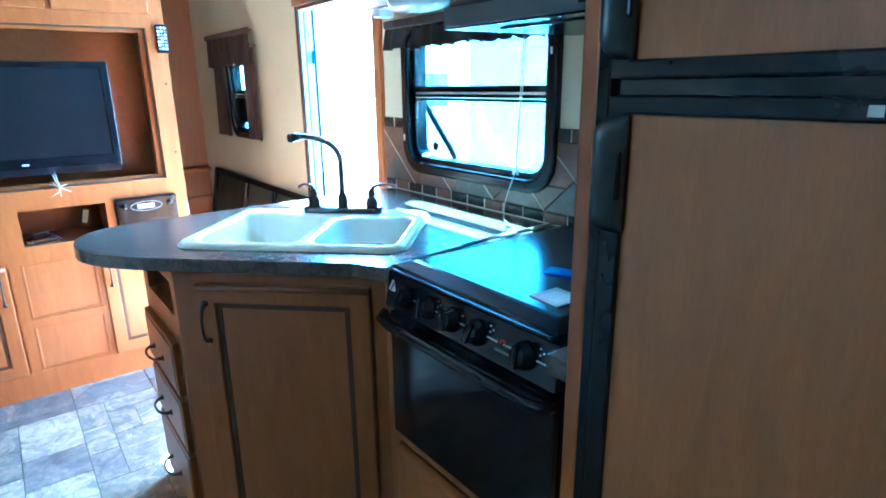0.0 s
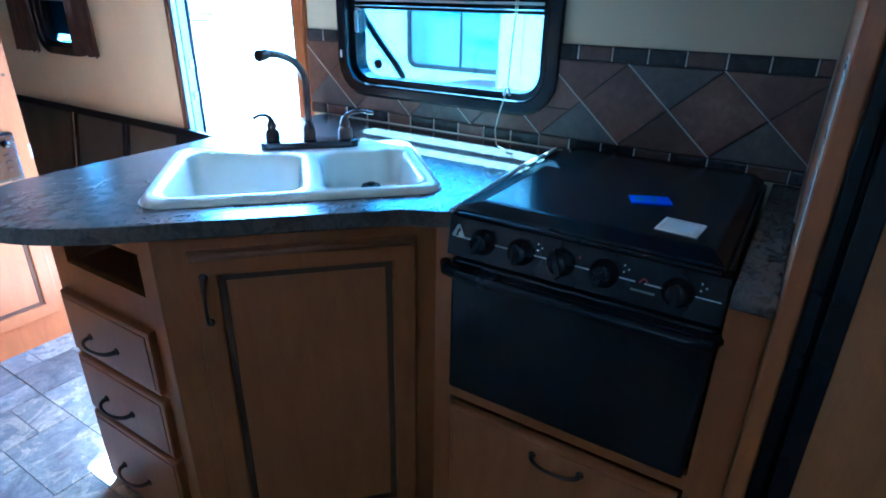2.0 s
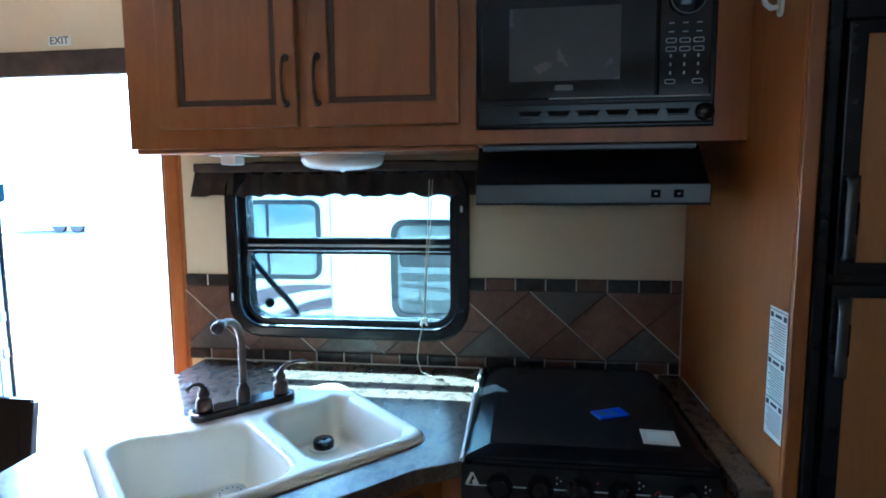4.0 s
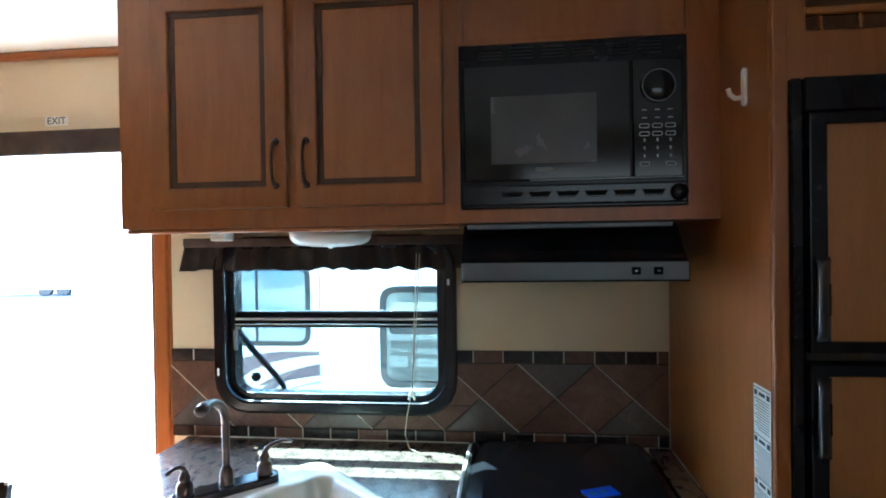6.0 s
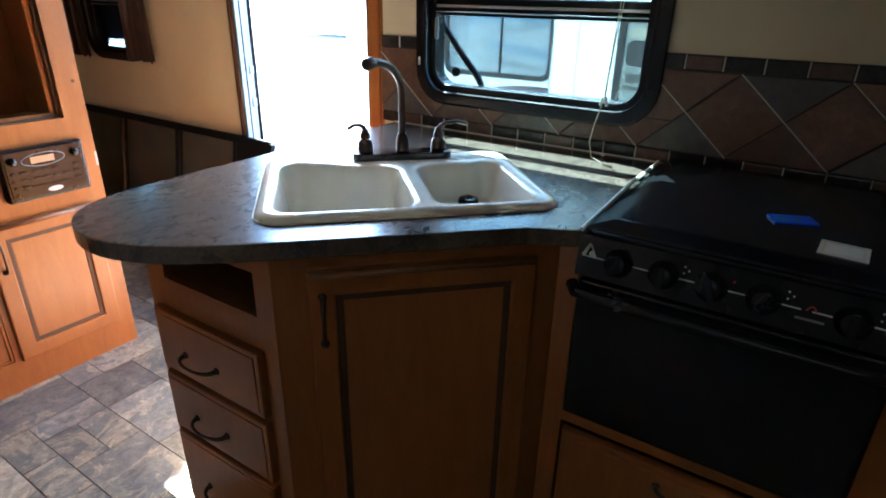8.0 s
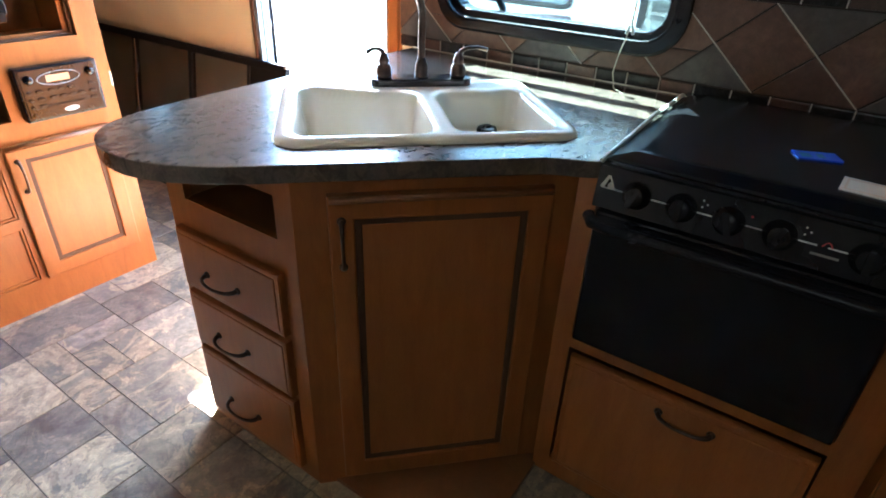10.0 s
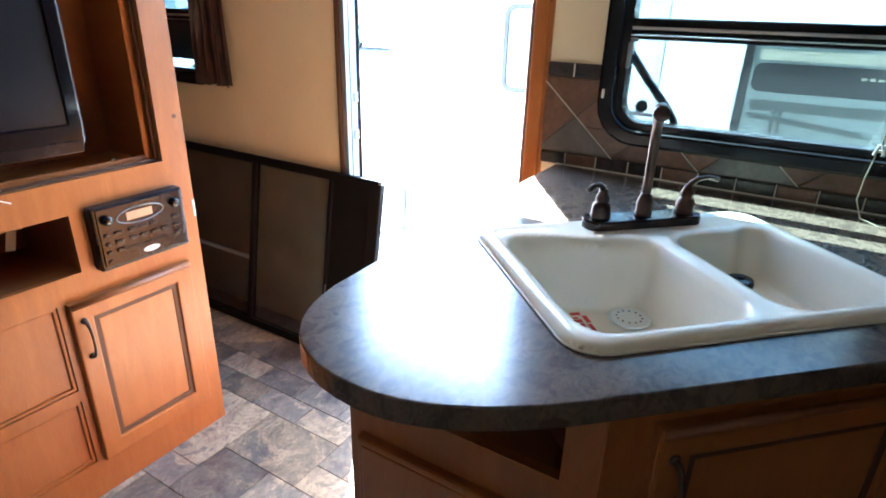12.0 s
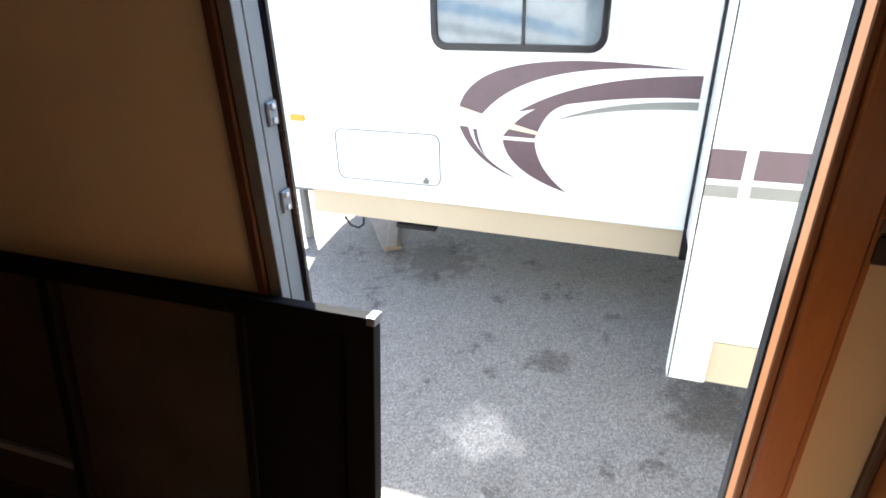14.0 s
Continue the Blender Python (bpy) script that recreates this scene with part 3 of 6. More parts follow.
# ---- windows ----
def window(name, y0, y1, z0, z1, rail, label):
    """A trailer window: black rounded clamp frame, split into two panes by a rail."""
    t = thing(name, (WX, (y0 + y1) / 2, z0), label, "window", kind="structure")
    w, h, r = y1 - y0, z1 - z0, 0.075
    f = 0.036
    part("window_frame", faced(ring_frame(rounded(-f, w + f, -f, h + f, r + f), rounded(0.006, w - 0.006, 0.006, h - 0.006, r), 0, 0.022, 0.009), WX + 0.001, y1, z0), RUBBER, t, "black rounded frame")
    part("inner_frame", faced(ring_frame(rounded(-0.004, w + 0.004, -0.004, h + 0.004, r), rounded(0.028, w - 0.028, 0.026, h - 0.026, r - 0.02), -0.055, -0.002, 0.004), WX, y1, z0), RUBBER, t)
    if rail:
        part("crossbar", join(box(WX + 0.012, WX + 0.045, y0 + 0.012, y1 - 0.012, rail - 0.014, rail + 0.026, 0.003),
                              box(WX + 0.004, WX + 0.012, y0 + 0.012, y1 - 0.012, rail + 0.006, rail + 0.010),
                              box(WX + 0.004, WX + 0.03, y0 + 0.02, y1 - 0.02, rail - 0.026, rail - 0.016, 0.002)), RUBBER, t)
        part("bright_bead", box(WX + 0.006, WX + 0.0115, y0 + 0.016, y1 - 0.016, rail - 0.0025, rail + 0.0055, 0.001), CHROME, t)
        part("bright_bead", box(WX + 0.003, WX + 0.0045, y0 + 0.02, y1 - 0.02, rail - 0.0175, rail - 0.0148), CHROME, t)
        panes = ((z0 + 0.01, rail), (rail, z1 - 0.01))
    else:
        panes = ((z0 + 0.01, z1 - 0.01),)
    for a, b in panes:
        part("pane", box(WX + 0.030, WX + 0.034, y0 + 0.008, y1 - 0.008, a, b), PANE, t, "lightly tinted pane")
    return t


w1 = window("window_1", *WIN, 1.290, "kitchen window with rounded black frame and crossbar")
part("latch", join(box(WX + 0.004, WX + 0.013, 1.955, 1.988, 1.258, 1.270, 0.002), box(WX + 0.002, WX + 0.012, 1.968, 1.982, 1.19, 1.258, 0.003)), ALU, w1, "grey latch lever")
part("slide_tab", join(box(WX - 0.024, WX - 0.02, 2.018, 2.026, 1.11, 1.135, 0.002), box(WX - 0.024, WX - 0.02, 1.262, 1.27, 1.40, 1.42, 0.002)), WHITEPL, w1)
part("stay_arm", tube([(1.452, 2.02, 1.285), (1.458, 1.982, 1.222), (1.466, 1.93, 1.155), (1.474, 1.872, 1.088), (1.478, 1.848, 1.052), (1.478, 1.843, 1.01)], 0.0115, 8), BLACK, w1, "black curved stay", True)
part("bumper", moved(lathe([(0.017, 0), (0.017, 0.006), (0.012, 0.01)], 16), Matrix.Translation((1.458, 1.935, 1.087)) @ FACE_X), BLACK, w1, "round black bumper")
window("window_2", *WIN2, 1.272, "small black-framed window behind brown curtains")


def curtain(y0, y1, z0, z1, name, label, folds, mat, x, flare=0.0, seed=0):
    bm = bmesh.new()
    nu, nz = 90, 9
    rnd = random.Random(seed)
    ph = [rnd.uniform(0, 6.3) for _ in range(4)]
    rows = []
    for j in range(nz + 1):
        v = j / nz
        row = []
        for i in range(nu + 1):
            u = i / nu
            d = (0.35 + 0.65 * (1 - v)) * (0.011 * math.sin(u * folds * 6.283 + ph[0] + 0.7 * math.sin(u * 9 + ph[1])) + 0.005 * math.sin(u * folds * 14.1 + ph[2]))
            yy = y0 + (y1 - y0) * u + flare * (1 - v) * (2 * u - 1)
            dz = (0.0035 * math.sin(u * folds * 6.283 + ph[3] + 1.3 * math.sin(u * 17 + ph[1])) + 0.003 * math.sin(u * 31 + ph[2]) + 0.002 * math.sin(u * 73)) * (1 - v)
            row.append(bm.verts.new((x - 0.018 - d, yy, z0 + (z1 - z0) * v + dz)))
        rows.append(row)
    for a, b in zip(rows, rows[1:]):
        for i in range(nu):
            bm.faces.new((a[i], a[i + 1], b[i + 1], b[i]))
    bmesh.ops.solidify(bm, geom=bm.faces[:], thickness=0.003)
    t = thing(name, (x, (y0 + y1) / 2, z0), label, "curtain")
    part("cloth", bm, mat, t, "", True)
    part("heading_band", box(x - 0.036, x - 0.010, y0 - 0.004, y1 + 0.004, z1 - 0.024, z1 + 0.005, 0.006, 2), mat, t)
    part("rod", rod((x - 0.006, y0 - 0.01, z1 - 0.010), (x - 0.006, y1 + 0.01, z1 - 0.010), 0.005), PULL, t)
    return t


curtain(1.165, 2.125, 1.452, 1.552, "window_valance", "gathered dark brown fabric valance over the window", 15, VALANCE, WX, 0.02, 1)
curtain(3.535, 3.715, 1.012, 1.56, "curtain", "brown cloth side curtain beside the small window", 4, CURTAIN, WX - 0.022, 0.02, 2)
curtain(4.085, 4.27, 1.005, 1.56, "curtain", "brown cloth side curtain beside the small window", 4, CURTAIN, WX - 0.022, 0.02, 3)
curtain(3.515, 4.30, 1.445, 1.64, "curtain_valance", "brown patterned cloth valance over the small window", 6, CURTAIN, WX - 0.045, 0.01, 4)

# blind cord with its loop end
bc = thing("blind_cord", (WX - 0.03, 1.38, 1.0), "thin cream blind cord with a white tassel", "cord")
part("cord", join(tube([(1.352, 1.352, 1.50), (1.353, 1.365, 1.30), (1.352, 1.375, 1.20), (1.351, 1.381, 1.070)], 0.0014, 6), tube([(1.352, 1.362, 1.50), (1.353, 1.372, 1.30), (1.351, 1.383, 1.070)], 0.0014, 6)), CORD, bc)
part("tassel", join(tube([(1.35, 1.374, 1.047), (1.35, 1.379, 1.070), (1.35, 1.386, 1.070), (1.35, 1.392, 1.047)], 0.004, 8), rod((1.35, 1.376, 1.057), (1.35, 1.390, 1.057), 0.003)), WHITEPL, bc)
part("loose_end", tube([(1.35, 1.388, 1.047), (1.335, 1.396, 1.0), (1.32, 1.40, 0.95), (1.305, 1.385, 0.912), (1.29, 1.35, 0.9035), (1.275, 1.30, 0.903), (1.29, 1.275, 0.903), (1.31, 1.30, 0.903), (1.30, 1.34, 0.903)], 0.0016, 6), CORD, bc)


# ---- worktop, sink and tap ----
CT = 0.905
U, N = Vector((0.7133, -0.7009, 0)), Vector((-0.7009, -0.7133, 0))
SC = Vector((0.797, 1.674, 0))    # middle of the sink
SINKM = Matrix(((U.x, -N.x, 0, SC.x), (U.y, -N.y, 0, SC.y), (0, 0, 1, CT), (0, 0, 0, 1)))


def bezier(p0, p1, p2, p3, n=8):
    out = []
    for k in range(n):
        t = k / n
        out.append(tuple(a * (1 - t) ** 3 + 3 * b * t * (1 - t) ** 2 + 3 * c * t * t * (1 - t) + d * t ** 3 for a, b, c, d in zip(p0, p1, p2, p3)))
    return out


outline = [(1.386, 1.206), (0.785, 1.206)] + bezier((0.765, 1.206), (0.748, 1.222), (0.735, 1.262), (0.700, 1.321), 7) \
    + bezier((0.335, 1.679), (0.262, 1.752), (0.196, 1.85), (0.200, 1.935), 9) + bezier((0.200, 1.935), (0.204, 2.055), (0.268, 2.135), (0.44, 2.139), 10) \
    + [(0.60, 2.141), (0.944, 2.142), (1.386, 2.142)]
hole = [tuple((SINKM @ Vector((s, v, 0)))[:2]) for s, v in rounded(-0.295, 0.295, -0.212, 0.212, 0.05)]
bm = bmesh.new()
edges = []
for loop in (outline, hole):
    vs = [bm.verts.new((x, y, CT)) for x, y in loop]
    edges += [bm.edges.new((vs[i], vs[(i + 1) % len(vs)])) for i in range(len(vs))]
bmesh.ops.triangle_fill(bm, edges=edges, use_beauty=True)
bmesh.ops.recalc_face_normals(bm, faces=bm.faces[:])
if sum(f.normal.z for f in bm.faces) < 0:
    bmesh.ops.reverse_faces(bm, faces=bm.faces[:])
low = bmesh.ops.extrude_face_region(bm, geom=bm.faces[:])
bmesh.ops.translate(bm, vec=(0, 0, -0.036), verts=[e for e in low["geom"] if isinstance(e, bmesh.types.BMVert)])
bmesh.ops.recalc_face_normals(bm, faces=bm.faces[:])
wk = thing("worktop", (0.8, 1.7, CT - 0.036), "dark brown mottled laminate worktop with rounded end", "worktop")
top = part("slab", bm, COUNTER, wk)
part("sealant_line", box(WX - 0.006, WX - 0.0045, 1.21, 2.14, CT, CT + 0.004), CREAMTAG, wk, "thin pale sealant line")
bv = top.modifiers.new("edge", "BEVEL")
bv.width, bv.segments, bv.limit_method, bv.angle_limit = 0.006, 3, "ANGLE", radians(50)
solo("worktop_strip", box(0.72, 1.386, 0.606, 0.669, CT - 0.036, CT, 0.005, 2), COUNTER, (1.05, 0.635, CT - 0.036), "narrow dark laminate worktop strip beside the stove", "worktop")


def sd_round(x, y, cx, cy, hx, hy, r):
    qx, qy = abs(x - cx) - hx + r, abs(y - cy) - hy + r
    return math.hypot(max(qx, 0), max(qy, 0)) + min(max(qx, qy), 0) - r


def step(a, b, x):
    t = min(1, max(0, (x - a) / (b - a)))
    return t * t * (3 - 2 * t)


def sink_height(s, v):
    edge = max(0.0, -sd_round(s, v, 0, 0, 0.320, 0.236, 0.055))
    z = 0.004 + 0.012 * (1 - (1 - min(1, edge / 0.022)) ** 2) ** 0.5 - 0.003 * step(0.022, 0.034, edge)
    back = 0.125 + 0.055 * step(-0.06, -0.275, s) if s < 0.04 else 0.125 + 0.02 * step(0.2, 0.26, s)
    for x0, x1, depth in ((-0.285, 0.012, 0.145), (0.050, 0.287, 0.100)):
        d = -sd_round(s, v, (x0 + x1) / 2, (back - 0.203) / 2, (x1 - x0) / 2, (back + 0.203) / 2, 0.055)
        z -= 0.012 * step(-0.012, 0.002, d) * (1 - step(0.0, 0.004, d)) * 0.3
        z -= depth * (0.86 * step(0.0, 0.026, d) + 0.14 * step(0.012, 0.034, d))
    return z


bm = bmesh.new()
nx, ny = 130, 98
grid = []
for j in range(ny + 1):
    row = []
    for i in range(nx + 1):
        s, v = -0.320 + 0.640 * i / nx, -0.236 + 0.472 * j / ny
        d = sd_round(s, v, 0, 0, 0.320, 0.236, 0.055)
        if d > 0:
            cx, cy = math.copysign(0.265, s), math.copysign(0.181, v)
            l = math.hypot(s - cx, v - cy)
            s, v = cx + (s - cx) * 0.055 / l, cy + (v - cy) * 0.055 / l
        row.append(bm.verts.new((s, v, sink_height(s, v))))
    grid.append(row)
for j in range(ny):
    for i in range(nx):
        bm.faces.new((grid[j][i], grid[j][i + 1], grid[j + 1][i + 1], grid[j + 1][i]))
rimv = grid[0] + [r[-1] for r in grid[1:]] + grid[-1][-2::-1] + [r[0] for r in grid[-2:0:-1]]
lowv = [bm.verts.new((v.co.x, v.co.y, 0.0005)) for v in rimv]
for k in range(len(rimv)):
    bm.faces.new((rimv[k], lowv[k], lowv[(k + 1) % len(rimv)], rimv[(k + 1) % len(rimv)]))
bmesh.ops.remove_doubles(bm, verts=bm.verts[:], dist=0.0002)
bmesh.ops.recalc_face_normals(bm, faces=bm.faces[:])
sk = thing("kitchen_sink", (SC.x, SC.y, CT), "cream double-bowl kitchen sink set in the worktop", "sink")
part("basin", moved(bm, SINKM), SINK, sk, "cream double basin", True)


def sink_at(s, v, z=0.0):
    return SINKM @ Matrix.Translation((s, v, z))


zb = sink_height(-0.052, 0.050)
dr = part("drain_cup", moved(lathe([(0.041, 0), (0.041, 0.003), (0.036, 0.005), (0.032, 0.003), (0.01, 0.0025)], 24), sink_at(-0.052, 0.050, zb + 0.004)), WHITEPL, sk, "white perforated strainer")
for k in range(12):
    part("strainer_hole", moved(lathe([(0.0021, 0), (0.0021, 0.0008)], 6), sink_at(-0.052 + 0.024 * math.cos(k * math.tau / 12), 0.050 + 0.024 * math.sin(k * math.tau / 12), zb + 0.0082)), INK, dr)
zs = sink_height(0.19, 0.04)
ds = part("drain_cup", moved(lathe([(0.036, 0), (0.036, 0.003), (0.028, 0.004), (0.01, 0.0035)], 24), sink_at(0.185, 0.05, zs + 0.001)), SINK, sk)
part("stopper", moved(lathe([(0.026, 0.0), (0.027, 0.012), (0.024, 0.02), (0.012, 0.022), (0.009, 0.026)], 18), sink_at(0.185, 0.05, zs + 0.005)), BLACK, ds, "black rubber stopper")
part("caulk", moved(ring_frame(rounded(-0.3235, 0.3235, -0.2395, 0.2395, 0.058), rounded(-0.316, 0.316, -0.232, 0.232, 0.05), 0.0004, 0.003), SINKM), CREAMTAG, sk)

TAPZ = sink_height(0.035, 0.19)
fa = thing("kitchen_tap", tuple((sink_at(0.035, 0.190, TAPZ)).translation), "oil-rubbed bronze two-handle kitchen tap with curved spout", "tap")
tp = sink_at(0.035, 0.190, TAPZ)
part("deck_plate", moved(prism(rounded(-0.132, 0.132, -0.029, 0.029, 0.024, 8), 0, 0.020, 0.005), tp), TAPDECK, fa, "dark glossy deck plate")
part("spout_base", moved(lathe([(0.0165, 0.020), (0.018, 0.025), (0.016, 0.029), (0.017, 0.042), (0.015, 0.054), (0.0108, 0.062), (0.0100, 0.068)], 20), tp), BRONZE, fa, "", True)
inv = tp.inverted()
b0 = Vector((0, 0, 0.05))
bend, tip = inv @ Vector((0.955, 1.777, 1.13)), inv @ Vector((0.780, 1.747, 1.176))
sp = [b0, Vector((0, 0, 0.10)), Vector((0, 0, 0.15))] + [Vector(p) for p in bezier((0, 0, 0.165), (0, 0, 0.205), (tip.x * 0.25, tip.y * 0.25, tip.z - 0.008), (tip.x * 0.85, tip.y * 0.85, tip.z), 9)] + [Vector((tip.x * 0.85, tip.y * 0.85, tip.z)), Vector((tip.x, tip.y, tip.z - 0.002))]
part("spout", moved(tube(sp, 0.0094, 14), tp), BRONZE, fa, "", True)
part("aerator", moved(tube([sp[-1] - (sp[-1] - sp[-2]).normalized() * 0.024, sp[-1] - (sp[-1] - sp[-2]).normalized() * 0.021, sp[-1] + (sp[-1] - sp[-2]).normalized() * 0.007, sp[-1] + (sp[-1] - sp[-2]).normalized() * 0.010], 0.0135, 18, radii=[0.0105, 0.0132, 0.0138, 0.0120]), tp), BRONZE, fa, "", True)
for side, name_tip in ((-1, (0.840, 1.872, 1.003)), (1, (1.092, 1.668, 1.003))):
    x = 0.098 * side
    hb = part("handle_base", moved(lathe([(0.0185, 0.020), (0.0205, 0.025), (0.0195, 0.030), (0.0190, 0.043), (0.0160, 0.050), (0.0105, 0.053), (0.0138, 0.057), (0.0138, 0.064), (0.0105, 0.070), (0.0080, 0.080)], 20), tp @ Matrix.Translation((x, 0, 0))), BRONZE, fa, "", True)
    e = inv @ Vector(name_tip)
    part("lever", moved(tube([(x, 0, 0.072), (x + (e.x - x) * 0.08, e.y * 0.08, 0.084), (x + (e.x - x) * 0.28, e.y * 0.28, 0.091), (x + (e.x - x) * 0.62, e.y * 0.62, 0.0925), (e.x * 0.97 + x * 0.03, e.y * 0.97, e.z), (e.x, e.y, e.z)], 0.006, 10, radii=[0.0075, 0.0068, 0.0054, 0.0048, 0.0056, 0.003]), tp), BRONZE, hb, "", True)

# clear packing slip with red print in the big bowl
ZSL = sink_height(-0.150, 0.052)
SLIP = sink_at(-0.150, 0.052, ZSL + 0.003) @ Matrix.Rotation(radians(86), 4, "Z")
sl = thing("packing_slip", tuple(SLIP.translation), "small white slip with red print in the sink bowl", "paper")
part("slip_sheet", moved(prism(rounded(-0.048, 0.046, -0.022, 0.020, 0.006), 0.0015, 0.0028), SLIP), SINK, sl)
for a, b, lo, hi in ((-0.042, -0.033, 0.000, 0.015), (-0.029, -0.023, 0.000, 0.016), (-0.017, -0.004, -0.001, 0.015), (0.000, 0.011, -0.002, 0.015), (0.015, 0.020, 0.002, 0.012), (-0.040, -0.008, -0.015, -0.007), (-0.002, 0.024, -0.017, -0.008), (0.028, 0.038, -0.008, 0.012)):
    part("print_bar", moved(prism([(a, lo), (b, lo), (b, hi), (a, hi)], 0.0029, 0.0035), SLIP), REDINK, sl)

# ---- sink cabinet ----
FC = -1.461                      # face plane: N . p
FX = 0.387                       # drawer face


def face_pt(s, z, out=0.0):
    p = U * s + N * (FC + out)
    return Vector((p.x, p.y, z))


S0, S1 = -0.896, -0.292
c0, c1 = face_pt(S0, 0), face_pt(S1, 0)
sc = thing("sink_cabinet", (0.8, 1.7, 0), "maple sink cabinet with drawers, open cubby and angled door", "cabinet")


def slanted(s0, s1, z0, z1, t=0.018, out=0.0, bevel=0.0):
    m = on_face(*face_pt(s0, 0, out), N.x, N.y)
    b = prism([(0, z0), (s1 - s0, z0), (s1 - s0, z1), (0, z1)], -t, 0, bevel)
    return moved(b, m)


ZT = CT - 0.037
part("face_frame", join(slanted(S0, S0 + 0.10, 0, ZT), slanted(S1 - 0.085, S1, 0, ZT), slanted(S0 + 0.10, S1 - 0.085, 0.82, ZT), slanted(S0 + 0.10, S1 - 0.085, 0, 0.06)), WOOD, sc)
# dark board standing in for the shade inside, behind the door
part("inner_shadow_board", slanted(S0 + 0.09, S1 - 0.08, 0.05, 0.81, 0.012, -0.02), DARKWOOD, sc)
panel_door(on_face(*face_pt(-0.828, 0.035), N.x, N.y), 0.463, 0.798, sc, "tl", lip=True)
# drawer side
part("drawer_face_frame", join(box(FX, FX + 0.018, 2.04, 2.108, 0, ZT), box(FX, FX + 0.018, c0.y, 1.725, 0, ZT), box(FX, FX + 0.018, 1.725, 2.04, 0.0, 0.715), box(FX, FX + 0.018, 1.725, 2.04, 0.815, ZT)), WOOD, sc)
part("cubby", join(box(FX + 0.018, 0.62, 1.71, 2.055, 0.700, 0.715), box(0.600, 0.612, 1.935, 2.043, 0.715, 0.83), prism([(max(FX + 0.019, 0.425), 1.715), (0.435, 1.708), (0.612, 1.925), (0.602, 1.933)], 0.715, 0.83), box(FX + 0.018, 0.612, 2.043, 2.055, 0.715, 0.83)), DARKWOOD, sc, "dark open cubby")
for z0, z1 in ((0.472, 0.637), (0.288, 0.455), (0.040, 0.272)):
    d = part("drawer_front", faced(prism([(0, 0), (0.362, 0), (0.362, z1 - z0), (0, z1 - z0)], 0, 0.019, 0.006), FX, 2.080, z0), WOOD_FLAT, sc)
    part("drawer_field", faced(prism([(0.012, 0.012), (0.350, 0.012), (0.350, z1 - z0 - 0.012), (0.012, z1 - z0 - 0.012)], 0.012, 0.0215, 0.004), FX, 2.080, z0), PANEL, d)
    pull(Matrix.Translation((FX - 0.0215, 1.918, z0 + (z1 - z0) * 0.42)) @ FACE_X, 0.112, d, 0.034)
# side towards the doorway
part("end_panel", box(FX + 0.018, 1.386, 2.09, 2.108, 0, ZT), PANEL, sc)
panel_door(on_face(1.06, 2.108, 0.06, 0, 1), 0.50, 0.78, sc, "tl", lip=True)
part("corner_bead", box(1.374, 1.386, 2.108, 2.12, 0, ZT - 0.002, 0.002), GLAZE, sc)
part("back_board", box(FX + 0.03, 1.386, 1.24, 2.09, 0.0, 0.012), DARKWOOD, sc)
part("stove_side", box(0.80, 1.386, 1.210, 1.228, 0, ZT), WOOD, sc)
part("toe_fill", join(box(0.806, 0.824, 1.228, c1.y, 0, ZT)), WOOD, sc)


# ---- stove ----
RY0, RY1 = 0.674, 1.202
st = thing("stove", (1.05, 0.93, 0.44), "black gas range with covered hob and five knobs", "stove")
part("body", box(0.785, 1.365, RY0 + 0.004, RY1 - 0.002, 0.45, 0.905, 0.004), BLACKMETAL, st)
prof = [(0.79, 0.812), (0.752, 0.817), (0.765, 0.899), (0.79, 0.905)]


def side_prism(profile, y0, y1, bevel=0.0):
    """A profile in x and z, drawn from y0 to y1."""
    return moved(prism(profile, 0, y1 - y0, bevel), Matrix(((1, 0, 0, 0), (0, 0, -1, y1), (0, 1, 0, 0), (0, 0, 0, 1))))


cp = part("control_panel", side_prism(prof, RY0, RY1 + 0.004, 0.003), BLACKMETAL, st)
tilt = math.atan2(0.013, 0.083)
PM = Matrix.Translation((0.7582, 0, 0.858)) @ Matrix.Rotation(tilt, 4, "Y") @ FACE_X


def panel_at(y, dz=0.0, out=0.0):
    return PM @ Matrix.Translation((-y, dz, out))


for k, ky in enumerate((1.125, 1.042, 0.960, 0.878, 0.750)):
    kb = part("knob", moved(lathe([(0.027, 0.0), (0.026, 0.006), (0.021, 0.010), (0.019, 0.022), (0.016, 0.025)], 22), panel_at(ky, 0, 0.001)), BLACK, st, "black ribbed knob", True)
    part("grip", moved(prism(rounded(-0.006, 0.006, -0.021, 0.021, 0.003, 2), 0.02, 0.031, 0.002), panel_at(ky) @ Matrix.Rotation(radians(20 * (k % 3 - 1)), 4, "Z")), BLACK, kb)
    if k in (1, 3, 4):
        for q in range(3):
            part("dial_mark", moved(lathe([(0.0017, 0), (0.0017, 0.0008)], 8), panel_at(ky - 0.034 - 0.008 * (q % 2), 0.024 - 0.006 * q, 0.0004)), LINEINK, cp)
    if k == 2:
        part("dial_mark", moved(lathe([(0.0022, 0), (0.0022, 0.0008)], 8), panel_at(ky - 0.034, 0.018, 0.0004)), REDINK, cp)
for a, b in ((1.196, 1.153), (1.097, 1.070), (1.014, 0.988), (0.932, 0.906), (0.850, 0.822), (0.806, 0.778), (0.722, 0.682)):
    part("light_line", moved(box(-a, -b, -0.0012, 0.0012, 0.0003, 0.0009), PM), LINEINK, cp)
part("light_line", moved(tube([(-0.815, 0, 0.001), (-0.811, 0.006, 0.001), (-0.807, 0.009, 0.001), (-0.803, 0.006, 0.001), (-0.80, 0, 0.001)], 0.0011, 5), PM), REDINK, cp)
